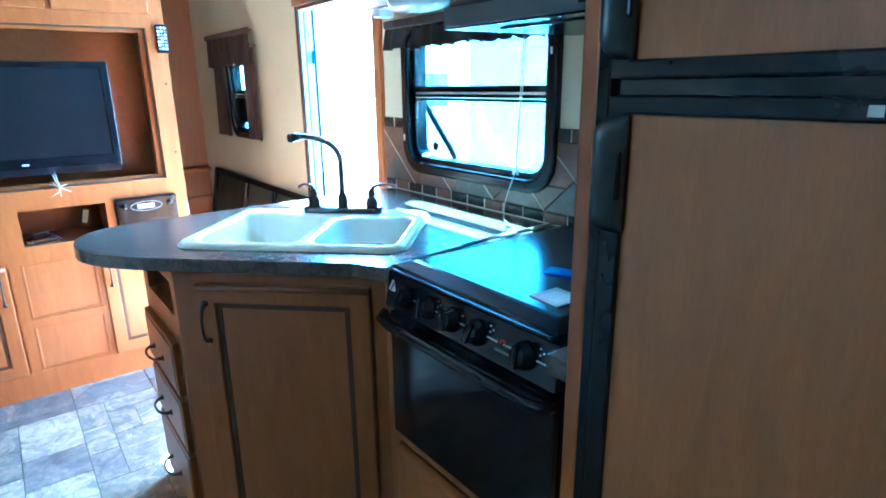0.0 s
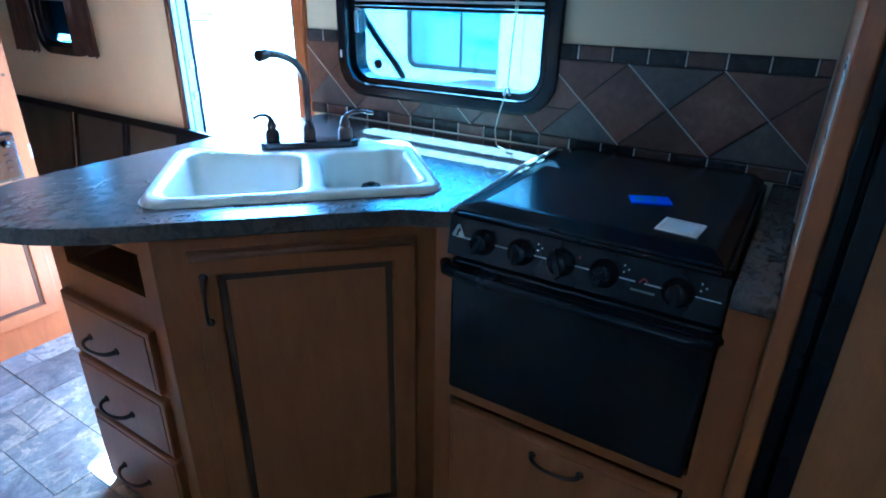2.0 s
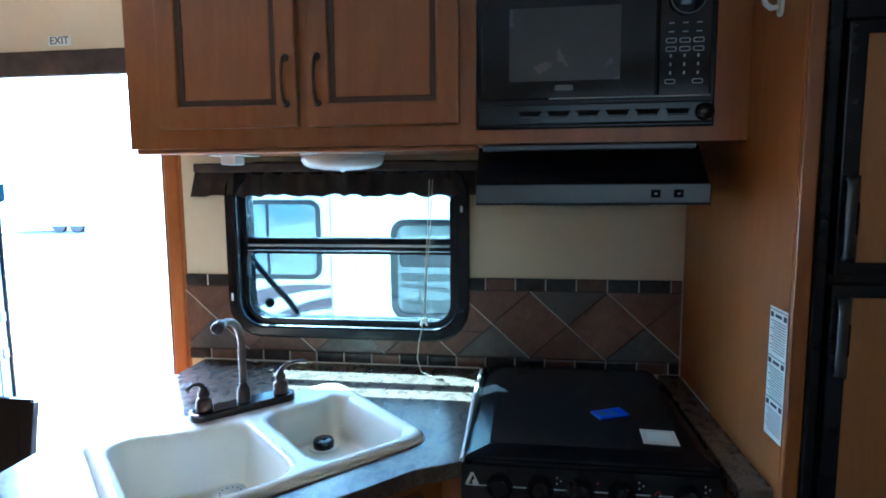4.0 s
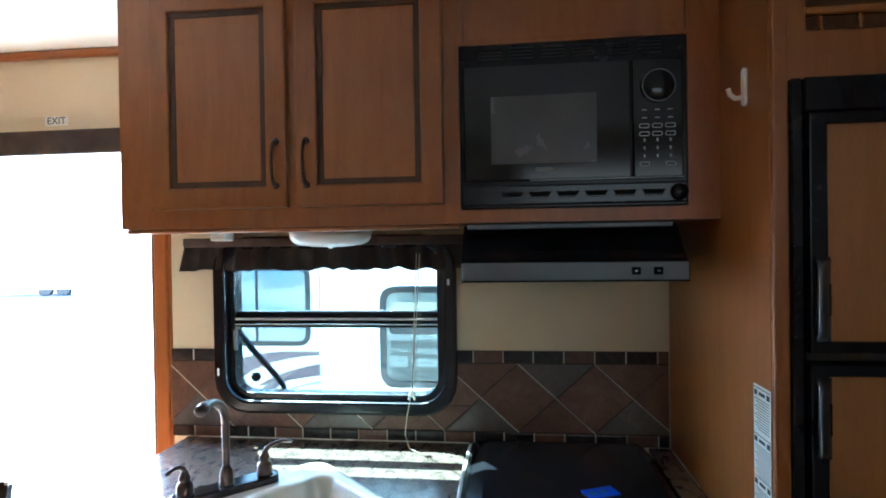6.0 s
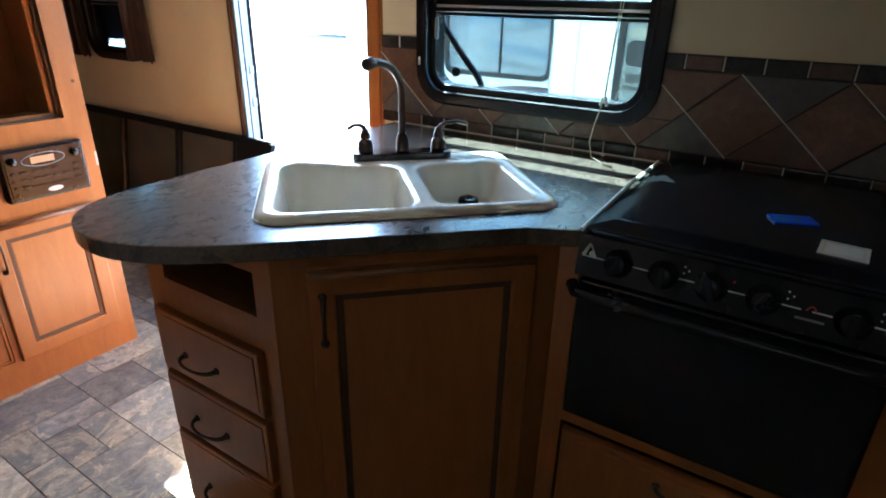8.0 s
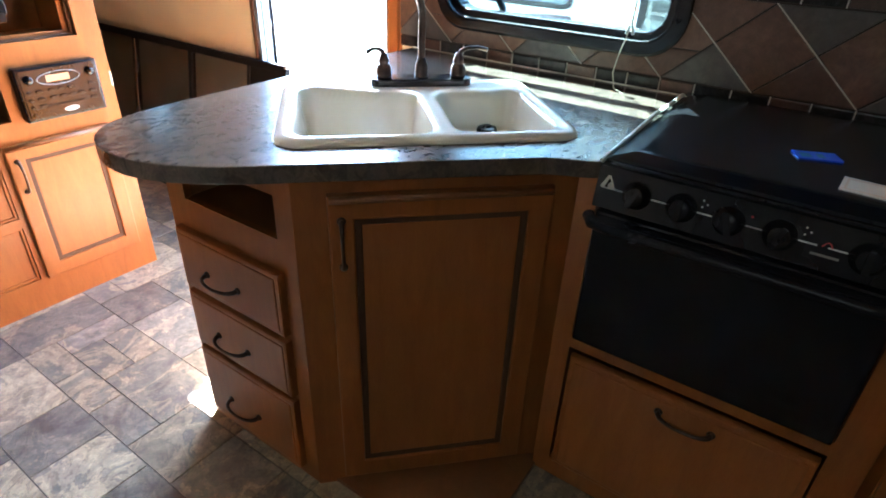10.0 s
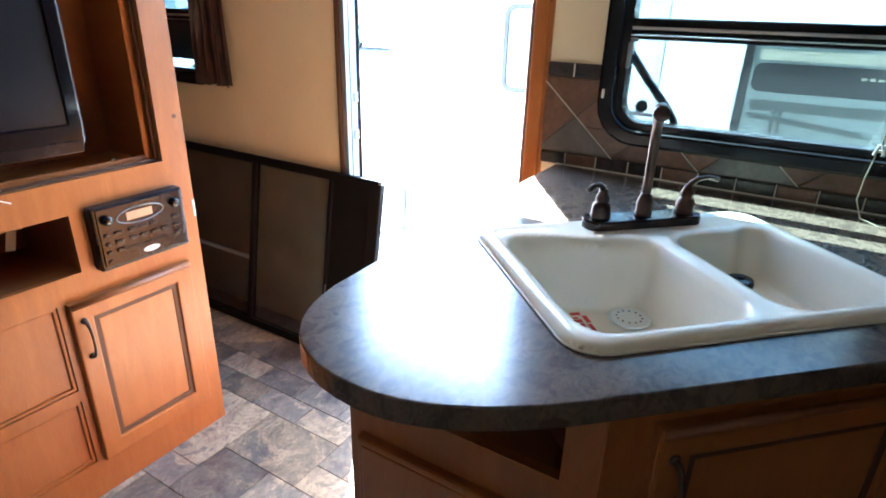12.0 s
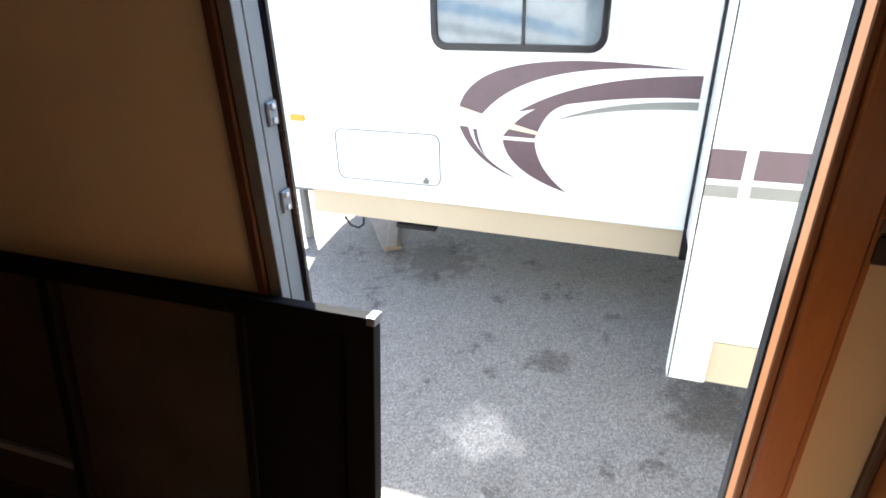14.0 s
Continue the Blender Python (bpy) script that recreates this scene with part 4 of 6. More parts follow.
part("small_print", moved(box(-0.828, -0.786, -0.017, -0.013, 0.0003, 0.0008), PM), GREYVINYL, cp)
part("badge", moved(join(prism([(-0.014, -0.011), (-0.006, -0.011), (0.002, 0.009), (0.007, 0.0), (0.004, 0.0), (0.0, -0.006), (0.003, -0.011), (0.016, -0.011), (0.003, 0.013), (-0.002, 0.013)], 0.0003, 0.0012)), panel_at(1.184, 0.012)), LINEINK, cp, "light metal emblem")
bm = bmesh.new()
loops = []
for x0, x1, y0, y1, z in ((0.770, 1.352, RY0 + 0.014, RY1 - 0.004, 0.9052), (0.768, 1.352, RY0 + 0.013, RY1 - 0.003, 0.912), (0.772, 1.350, RY0 + 0.016, RY1 - 0.006, 0.9165), (0.800, 1.346, RY0 + 0.036, RY1 - 0.048, 0.9285), (0.808, 1.342, RY0 + 0.042, RY1 - 0.054, 0.9302)):
    loops.append([bm.verts.new(p) for p in ((x0, y0, z), (x1, y0, z), (x1, y1, z), (x0, y1, z))])
for lo, hi in zip(loops, loops[1:]):
    for k in range(4):
        bm.faces.new((lo[k], lo[(k + 1) % 4], hi[(k + 1) % 4], hi[k]))
bm.faces.new(loops[0][::-1])
bm.faces.new(loops[-1])
lid = part("hob_cover", bm, BLACKMETAL, st, "black enamelled hob cover")
part("lid_lip", box(0.757, 0.768, RY0 + 0.016, RY1 - 0.018, 0.9045, 0.911, 0.0025), BLACK, lid)
od = part("oven_door", box(0.757, 0.785, RY0 + 0.004, RY1 - 0.004, 0.478, 0.806, 0.006, 2), BLACKGLOSS, st, "black oven door")
part("oven_handle", join(tube([(0.750, RY0 + 0.0, 0.796), (0.730, RY0 + 0.012, 0.791), (0.723, RY0 + 0.05, 0.790), (0.723, RY1 - 0.05, 0.790), (0.730, RY1 - 0.008, 0.791), (0.750, RY1 + 0.006, 0.796)], 0.0125, 10), box(0.733, 0.760, RY0 + 0.01, RY1 - 0.006, 0.784, 0.799, 0.003)), BLACK, od, "", True)
solo("stove_sealant", tube([(0.765, 1.206, 0.907), (0.90, 1.205, 0.914), (1.08, 1.206, 0.924), (1.22, 1.203, 0.924), (1.30, 1.20, 0.928)], 0.005, 6), CREAMTAG, (1.0, 1.195, 0.9), "peeling clear protective film along the stove edge", "film")
fl = [(0.78, 1.212, 0.907), (1.30, 1.214, 0.907), (1.31, 1.190, 0.934), (1.325, 1.172, 0.928), (1.285, 1.190, 0.932), (0.80, 1.192, 0.922)]
bm = bmesh.new()
bm.faces.new([bm.verts.new(p) for p in fl])
bmesh.ops.triangulate(bm, faces=bm.faces[:])
bmesh.ops.solidify(bm, geom=bm.faces[:], thickness=0.001)
solo("plastic_film", bm, glass("clear_film", (0.75, 0.8, 0.82), 0.12), (1.0, 1.19, 0.9), "crumpled clear plastic film at the stove edge", "film")
bt = thing("blue_tag", (0.995, 0.868, 0.9305), "blue plastic tag lying on the hob cover", "tag")
part("plate", moved(prism(rounded(-0.023, 0.023, -0.040, 0.040, 0.002), 0, 0.003), Matrix.Translation((0.995, 0.868, 0.9305)) @ Matrix.Rotation(radians(24), 4, "Z")), BLUETAG, bt)
part("printed_mark", moved(join(box(-0.012, 0.010, -0.012, 0.0, 0.003, 0.0035), box(-0.012, 0.01, 0.012, 0.03, 0.003, 0.0035)), Matrix.Translation((0.995, 0.868, 0.9305)) @ Matrix.Rotation(radians(24), 4, "Z")), BLUEVINYL, bt)
wt = thing("paper_label", (0.872, 0.782, 0.9305), "small cream paper label lying on the hob cover", "label")
part("sheet", moved(prism([(-0.036, -0.037), (0.036, -0.037), (0.036, 0.037), (-0.036, 0.037)], 0, 0.002), Matrix.Translation((0.872, 0.782, 0.9305)) @ Matrix.Rotation(radians(-4), 4, "Z")), CREAMTAG, wt)
part("printed_frame", moved(ring_frame([(-0.03, -0.031), (0.03, -0.031), (0.03, 0.031), (-0.03, 0.031)], [(-0.026, -0.027), (0.026, -0.027), (0.026, 0.027), (-0.026, 0.027)], 0.002, 0.0026), Matrix.Translation((0.872, 0.782, 0.9305)) @ Matrix.Rotation(radians(-4), 4, "Z")), GOLDVINYL, wt)
# cupboard front under and beside the stove
sb = thing("stove_cabinet", (1.0, 0.92, 0), "maple base cabinet with one drawer under the stove", "cabinet")
part("face_frame", join(box(0.778, 0.796, 0.606, 0.672, 0, ZT), box(0.778, 0.796, 0.672, 1.205, 0.437, 0.474), box(0.778, 0.796, 1.205, 1.25, 0, ZT), box(0.778, 0.796, 0.672, 1.205, 0.0, 0.06)), WOOD, sb)
part("bottom_board", box(0.796, 1.386, 0.61, 1.20, 0.02, 0.04), DARKWOOD, sb)
part("side_board", box(0.808, 1.386, 0.606, 0.622, 0.04, ZT), DARKWOOD, sb)
dd = part("drawer_front", faced(prism([(0, 0), (0.515, 0), (0.515, 0.358), (0, 0.358)], 0, 0.019, 0.006), 0.778, 1.194, 0.070), WOOD_FLAT, sb)
part("drawer_field", faced(prism([(0.014, 0.014), (0.501, 0.014), (0.501, 0.344), (0.014, 0.344)], 0.012, 0.0215, 0.004), 0.778, 1.194, 0.070), PANEL, dd)
pull(Matrix.Translation((0.7565, 0.922, 0.385)) @ FACE_X, 0.11, dd, 0.032)


# ---- upper cabinet, microwave, hood ----
UX, UZ = 0.944, 1.576
uc = thing("wall_cabinet", (1.15, 1.35, UZ), "maple wall cabinet with two doors above the window", "cabinet")
part("body", box(UX + 0.018, WX - 0.001, 1.196, 2.043, UZ, TOP - 0.03), WOOD, uc)
part("face_frame", join(box(UX, UX + 0.018, 1.19, 2.045, UZ, 1.622), box(UX, UX + 0.018, 1.955, 2.045, 1.622, TOP - 0.002), box(UX, UX + 0.018, 1.19, 1.225, 1.622, TOP - 0.002), box(UX, UX + 0.018, 1.570, 1.61, 1.622, TOP - 0.002),
     box(UX, UX + 0.018, 1.225, 1.955, 2.15, TOP - 0.002), box(UX + 0.004, UX + 0.018, 1.225, 1.955, 1.622, 2.15)), WOOD, uc)
panel_door(on_face(UX, 1.954, 1.622, -1, 0), 0.350, 0.535, uc, "br")
panel_door(on_face(UX, 1.580, 1.622, -1, 0), 0.354, 0.535, uc, "bl")
part("lower_rail", box(UX, WX - 0.001, 0.606, 1.19, UZ, 1.607), WOOD, uc)
part("upper_rail", join(box(UX, WX - 0.001, 0.606, 1.19, 1.990, 2.003), box(UX, UX + 0.018, 0.606, 0.678, 2.003, TOP - 0.002), box(UX, UX + 0.018, 1.178, 1.19, 2.003, TOP - 0.002), box(UX, UX + 0.018, 0.678, 1.178, 2.165, TOP - 0.002)), WOOD, uc)
part("recessed_panel", box(UX + 0.010, UX + 0.022, 0.676, 1.180, 2.0, 2.17), PANEL, uc)
part("side_stile", box(UX, WX - 0.001, 0.606, 0.676, 1.607, 1.990), WOOD, uc)
part("divider", box(UX + 0.002, WX - 0.001, 1.188, 1.196, 1.607, 1.990), WOOD, uc)
part("bottom_strip", box(0.955, 0.985, 1.19, 2.04, UZ - 0.012, UZ, 0.003), WOOD_FLAT, uc)

MY0, MY1, MZ0, MZ1 = 0.678, 1.187, 1.609, 1.988
mw = thing("microwave_oven", (1.1, 0.92, MZ0), "black built-in microwave oven with round dial", "microwave")
part("case", box(UX - 0.004, 1.32, MY0, MY1, MZ0, MZ1, 0.002), BLACK, mw)


def mwf(x0, x1, z0, z1, d0, d1, bevel=0.0):
    """On the front of the oven: x to the right from its edge, z up from its foot."""
    return faced(prism([(x0, z0), (x1, z0), (x1, z1), (x0, z1)], d0, d1, bevel), UX - 0.004, MY1, MZ0)


md = part("door", mwf(0.012, 0.385, 0.062, 0.325, 0, 0.012, 0.003), BLACKGLOSS, mw, "glossy black door")
part("door_window", mwf(0.073, 0.310, 0.100, 0.255, 0.012, 0.0125), MWGREY, md, "grey see-through mesh window")
part("emblem", faced(prism(rounded(-0.02, 0.02, -0.006, 0.006, 0.005), 0.012, 0.0126), UX - 0.004, MY1 - 0.192, MZ0 + 0.085), GREYVINYL, md)
part("bright_line", mwf(0.16, 0.497, 0.0605, 0.063, 0.012, 0.0126), LINEINK, md)
kp = part("keypad", mwf(0.39, 0.497, 0.062, 0.325, 0, 0.011, 0.003), BLACKGLOSS, mw)
part("dial", faced(moved(lathe([(0.036, 0), (0.036, 0.008), (0.031, 0.012)], 32), Matrix.Translation((0.444, 0.264, 0.011))), UX - 0.004, MY1, MZ0), BLACKGLOSS, kp, "", True)
part("dial_ring", faced(tube([(0.444 + 0.035 * math.cos(a), 0.264 + 0.035 * math.sin(a), 0.020) for a in [k * math.tau / 36 for k in range(36)]], 0.0013, 6, True), UX - 0.004, MY1, MZ0), CHROME, kp, "bright ring")
for r in range(8):
    for c in range(3):
        w, h = (0.011, 0.005) if r in (2, 3, 7) else (0.0055, 0.0011) if r < 2 else (0.002, 0.0035)
        if r == 7 and c == 1:
            continue
        o = rounded(-w, w, -h, h, min(w, h) * 0.7, 3)
        b = ring_frame(o, [(x * 0.86, y * 0.72) for x, y in o], 0.011, 0.0116) if r in (2, 3, 7) else prism(o, 0.011, 0.0116)
        part("key", faced(moved(b, Matrix.Translation((0.414 + 0.028 * c, 0.212 - 0.0178 * r + (0.004 if r > 3 else 0), 0))), UX - 0.004, MY1, MZ0), LINEINK, kp)
for k in range(6):
    v = part("vent", mwf(0.045 + 0.071 * k, 0.103 + 0.071 * k, 0.338, 0.372, 0.0, 0.002), BLACK, mw)
    for q in range(4):
        part("slot", mwf(0.048 + 0.071 * k, 0.100 + 0.071 * k, 0.3405 + 0.008 * q, 0.3445 + 0.008 * q, 0.002, 0.0045, 0.001), BLACKGLOSS, v)
lb = part("lower_grille", mwf(0.004, 0.506, 0.006, 0.052, 0, 0.008, 0.004), GRILLE, mw)
for k in range(6):
    part("slot", faced(prism([(0.092 + 0.063 * k, 0.036), (0.146 + 0.063 * k, 0.036), (0.138 + 0.063 * k, 0.025), (0.100 + 0.063 * k, 0.025)], 0.006, 0.0085), UX - 0.004, MY1, MZ0), MATTBLACK, lb)
    part("slot_lip", faced(prism([(0.098 + 0.063 * k, 0.0245), (0.140 + 0.063 * k, 0.0245), (0.138 + 0.063 * k, 0.0215), (0.100 + 0.063 * k, 0.0215)], 0.006, 0.0105, 0.001), UX - 0.004, MY1, MZ0), HOODMETAL, lb)
part("release_button", faced(moved(lathe([(0.019, 0), (0.019, 0.008), (0.014, 0.012)], 20), Matrix.Translation((0.488, 0.028, 0.006))), UX - 0.004, MY1, MZ0), BLACK, lb, "", True)

hz = thing("range_hood", (1.1, 0.92, 1.42), "black range hood with two switches", "hood")
part("canopy", side_prism([(0.924, 1.438), (0.924, 1.484), (0.940, 1.488), (1.03, 1.572), (1.38, 1.574), (1.38, 1.455), (1.36, 1.443)], 0.680, 1.188, 0.0), BLACKMETAL, hz)
part("front_strip", box(0.9205, 0.924, 0.682, 1.186, 1.442, 1.483, 0.0015), HOODMETAL, hz, "satin dark grey strip")
part("top_strip", box(0.96, 0.995, 0.705, 1.175, 1.5615, 1.573, 0.002), ALU, hz, "grey mounting strip")
part("grease_filter", box(0.99, 1.30, 0.79, 1.08, 1.4345, 1.4395, 0.002), BLACKMETAL, hz, "dark mesh filter")
for y in (0.748, 0.796):
    part("switch", box(0.918, 0.9205, y - 0.010, y + 0.010, 1.454, 1.471, 0.001), MATTBLACK, hz)
    part("switch_mark", box(0.9172, 0.9180, y - 0.003, y + 0.003, 1.461, 1.464), LINEINK, hz)

# lamps and a sensor under the cabinet
ul = thing("puck_lamp", (1.12, 1.56, UZ - 0.03), "clear oval lamp under the wall cabinet, unlit", "lamp")
part("base", moved(lathe([(0.116, 0), (0.116, -0.010), (0.108, -0.014)], 28), Matrix.Translation((1.12, 1.56, UZ)) @ Matrix.Diagonal((0.7, 1, 1, 1))), WHITEPL, ul)
part("lens", moved(lathe([(0.112, -0.010), (0.112, -0.026), (0.104, -0.038), (0.088, -0.045), (0.05, -0.050), (0.008, -0.052), (0.004, -0.056)], 28), Matrix.Translation((1.12, 1.56, UZ)) @ Matrix.Diagonal((0.7, 1, 1, 1))), LENS, ul, "clear ribbed lens", True)
se = thing("gas_sensor", (1.23, 1.93, UZ - 0.02), "small white sensor under the wall cabinet", "sensor")
part("body", box(1.20, 1.26, 1.905, 1.952, UZ - 0.03, UZ - 0.004, 0.006, 2), WHITEPL, se)
part("flange", box(1.19, 1.27, 1.86, 1.98, UZ - 0.005, UZ, 0.002), WHITEPL, se)
cl = thing("ceiling_lamp", (1.15, 2.78, TOP), "oval white ceiling lamp with clear lens, unlit", "lamp")
part("housing", moved(lathe([(0.115, 0), (0.115, -0.012), (0.095, -0.026)], 28), Matrix.Translation((1.13, 2.73, TOP)) @ Matrix.Diagonal((1, 0.62, 1, 1))), WHITEPL, cl, "", True)
part("lens", moved(lathe([(0.09, -0.024), (0.08, -0.040), (0.05, -0.05), (0.01, -0.054)], 28), Matrix.Translation((1.13, 2.73, TOP)) @ Matrix.Diagonal((1, 0.62, 1, 1))), LENS, cl, "clear ribbed lens", True)

# ---- fridge and its wooden surround ----
fp = thing("fridge_surround", (1.0, 0.58, 0), "tall maple side panel and surround of the fridge", "panel")
part("side_panel", box(0.705, WX - 0.001, 0.565, 0.605, 0, TOP - 0.002, 0.003), WOOD, fp)
part("front_stile", box(0.693, 0.706, 0.577, 0.6045, 0, TOP - 0.003, 0.004, 2), WOOD, fp)
part("top_panel", join(box(0.70, 0.72, -0.10, 0.576, 1.815, 1.899), box(0.70, 0.72, -0.10, 0.576, 2.12, TOP - 0.003), box(0.70, 0.72, 0.544, 0.576, 1.899, 2.12), box(0.70, 0.72, -0.10, -0.06, 1.899, 2.12)), WOOD, fp)
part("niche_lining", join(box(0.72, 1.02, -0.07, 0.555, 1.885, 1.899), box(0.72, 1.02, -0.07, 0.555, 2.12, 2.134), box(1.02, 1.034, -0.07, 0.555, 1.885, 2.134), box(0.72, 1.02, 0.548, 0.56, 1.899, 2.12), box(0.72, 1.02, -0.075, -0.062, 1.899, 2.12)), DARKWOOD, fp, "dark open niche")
gal = part("gallery_rail", box(0.700, 0.716, -0.06, 0.544, 1.929, 1.944, 0.003), WOOD_FLAT, fp, "small turned gallery rail")
for k in range(9):
    part("spindle", moved(lathe([(0.003, 0), (0.006, 0.006), (0.0035, 0.012), (0.0065, 0.019), (0.003, 0.030)], 10), Matrix.Translation((0.708, 0.515 - 0.066 * k, 1.899))), WOOD, gal, "", True)
part("bottom_panel", box(0.70, 0.72, -0.10, 0.576, 0.0, 0.33, 0.002), WOOD, fp)
part("far_stile", box(0.70, WX - 0.001, -0.14, -0.10, 0, TOP - 0.002, 0.003), WOOD, fp)
solo("corner_bead", rod((WX - 0.008, 0.6075, 0.907), (WX - 0.008, 0.6075, 1.196), 0.0018, 6), GROUT, (WX, 0.608, 0.9), "pale sealant bead in the tile corner", "sealant", kind="structure")
solo("joint_bead", rod((1.35, 0.608, 0.908), (1.10, 0.608, 0.907), 0.0018, 6), GROUT, (1.1, 0.608, 0.9), "pale sealant bead along the worktop", "sealant", kind="structure")

fr = thing("fridge", (1.0, 0.23, 0.33), "two-door fridge with black frames and wood-panel doors", "fridge")
part("case", box(0.72, 1.36, -0.095, 0.574, 0.335, 1.82), BLACK, fr)
part("trim_frame", join(box(0.688, 0.72, 0.555, 0.5755, 0.335, 1.814, 0.003), box(0.688, 0.72, -0.095, -0.076, 0.335, 1.814, 0.003), box(0.684, 0.72, -0.076, 0.555, 1.753, 1.814, 0.003), box(0.694, 0.72, -0.076, 0.555, 0.335, 0.40, 0.003)), BLACK, fr)


def fridge_door(z0, z1, hz0, hz1):
    d = part("door", join(box(0.690, 0.72, -0.072, 0.550, z0, z1, 0.002)), BLACK, fr, "black door frame")
    part("door_rim", faced(ring_frame([(0, 0), (0.622, 0), (0.622, z1 - z0), (0, z1 - z0)], [(0.030, 0.021), (0.601, 0.021), (0.601, z1 - z0 - 0.021), (0.030, z1 - z0 - 0.021)], 0, 0.012, 0.003), 0.690, 0.550, z0), BLACK, d)
    part("wood_panel", faced(prism([(0.030, 0.021), (0.601, 0.021), (0.601, z1 - z0 - 0.021), (0.030, z1 - z0 - 0.021)], 0, 0.005), 0.690, 0.550, z0), HONEY, d, "honey maple door panel")
    a, b = hz0 - z0, hz1 - z0
    bm, rows = bmesh.new(), []
    for i in range(15):
        q = i / 14
        e = min(1.0, min(q, 1 - q) / 0.12) ** 0.5
        rows.append([bm.verts.new((0.034 - 0.031 * u * (0.8 + 0.2 * e), a + (b - a) * q, 0.011 + 0.027 * math.sin(u * math.pi / 2) * (0.15 + 0.85 * e))) for u in [k / 6 for k in range(7)]])
    for lo, hi in zip(rows, rows[1:]):
        for k in range(6):
            bm.faces.new((lo[k], lo[k + 1], hi[k + 1], hi[k]))
    bmesh.ops.recalc_face_normals(bm, faces=bm.faces[:])
    bmesh.ops.solidify(bm, geom=bm.faces[:], thickness=0.006)
    h = part("handle", faced(bm, 0.690, 0.550, z0), HOODMETAL, d, "moulded satin black scoop handle", True)
    part("latch_plate", faced(prism(rounded(0.006, 0.03, (a + b) / 2 - 0.03, (a + b) / 2 + 0.03, 0.004), 0.012, 0.022, 0.003), 0.690, 0.550, z0), BLACKGLOSS, h)
    return d


fridge_door(0.405, 1.306, 1.140, 1.284)
fridge_door(1.326, 1.750, 1.347, 1.496)
part("hinge_bar", box(0.700, 0.72, -0.07, 0.548, 1.307, 1.325), BLACKGLOSS, fr)
part("name_badge", faced(join(prism([(0, 0), (0.012, 0), (0.012, 0.010), (0, 0.010)], 0, 0.001), prism([(0.016, 0), (0.05, 0), (0.05, 0.010), (0.016, 0.010)], 0, 0.001)), 0.6775, 0.279, 1.2905), LINEINK, fr, "pale maker's badge")
# paper notice and hook on the side panel
nt_ = thing("warning_notice", (0.735, 0.606, 1.1), "tall white printed notice on the fridge side panel", "notice")
part("sheet", box(0.706, 0.780, 0.6055, 0.6065, 0.998, 1.250), WHITEPL, nt_)
for z in (1.240, 1.150, 1.068):
    part("heading", join(box(0.710, 0.722, 0.6065, 0.6070, z - 0.010, z), box(0.730, 0.756, 0.6065, 0.607, z - 0.008, z - 0.002), box(0.764, 0.776, 0.6065, 0.6070, z - 0.010, z)), INK, nt_)
    for q in range(12 if z > 1.1 else 9):
        part("text_line", box(0.711, 0.775 - 0.006 * (q % 3), 0.6065, 0.6068, z - 0.0175 - 0.0052 * q, z - 0.0155 - 0.0052 * q), GREYVINYL, nt_)
    part("rule", box(0.708, 0.778, 0.6065, 0.607, z + 0.004, z + 0.0055), INK, nt_)
hk = thing("wall_hook", (0.810, 0.605, 1.80), "white plastic stick-on hook on the side panel", "hook")
part("plate", moved(prism(rounded(-0.011, 0.011, -0.038, 0.038, 0.011), 0, 0.006, 0.002), Matrix.Translation((0.810, 0.604, 1.832)) @ Matrix(((-1, 0, 0, 0), (0, 0, 1, 0), (0, 1, 0, 0), (0, 0, 0, 1)))), WHITEPL, hk)
part("prong", tube([(0.810, 0.611, 1.812), (0.810, 0.624, 1.810), (0.810, 0.634, 1.818), (0.810, 0.638, 1.830)], 0.005, 8), WHITEPL, hk, "", True)

# ---- television cabinet ----
TY, TX0, TX1 = 3.022, -0.52, 0.766
tc = thing("television_cabinet", (0.2, 3.3, 0), "tall orange maple cabinet with television niche, cubby and doors", "cabinet")


def fy(x0, x1, z0, z1, d0=0.0, d1=0.018, bevel=0.0):
    """A board on the cabinet's face, d from its back to its front."""
    return moved(prism([(x0, z0), (x1, z0), (x1, z1), (x0, z1)], d0, d1, bevel), Matrix.Translation((0, TY + 0.018, 0)) @ FACE_Y)


part("face_frame", join(
    fy(0.688, TX1, 0, TOP - 0.002), fy(TX0, -0.36, 0, TOP - 0.002), fy(-0.36, 0.688, 0.832, 0.916), fy(-0.36, 0.688, 1.574, 1.632), fy(-0.36, 0.688, 2.15, TOP - 0.002),
    fy(0.420, 0.455, 0.680, 0.832), fy(0.455, 0.688, 0.680, 0.832, 0, 0.012), fy(-0.36, 0.10, 0.680, 0.832), fy(-0.36, 0.688, 0.61, 0.680), fy(-0.36, 0.688, 0.0, 0.118), fy(0.345, 0.39, 0.118, 0.61), fy(0.03, 0.07, 0.118, 0.61),
    fy(0.07, 0.345, 0.325, 0.360), fy(0.39, 0.688, 0.118, 0.61, 0, 0.012), fy(-0.36, 0.03, 0.118, 0.61, 0, 0.012), fy(-0.36, 0.688, 1.632, 2.15, 0, 0.012)), WOOD, tc)
part("recessed_panel", join(fy(0.069, 0.346, 0.117, 0.326, 0.0, 0.008)), PANEL, tc)
part("recessed_panel", join(fy(0.069, 0.346, 0.359, 0.611, 0.0, 0.008)), PANEL, tc)
for z0, z1 in ((0.118, 0.325), (0.360, 0.61)):
    part("bead", moved(ring_frame([(0.071, z0), (0.344, z0), (0.344, z1), (0.071, z1)], [(0.081, z0 + 0.010), (0.334, z0 + 0.010), (0.334, z1 - 0.010), (0.081, z1 - 0.010)], 0.008, 0.014, 0.003), Matrix.Translation((0, TY + 0.018, 0)) @ FACE_Y), WOOD, tc)
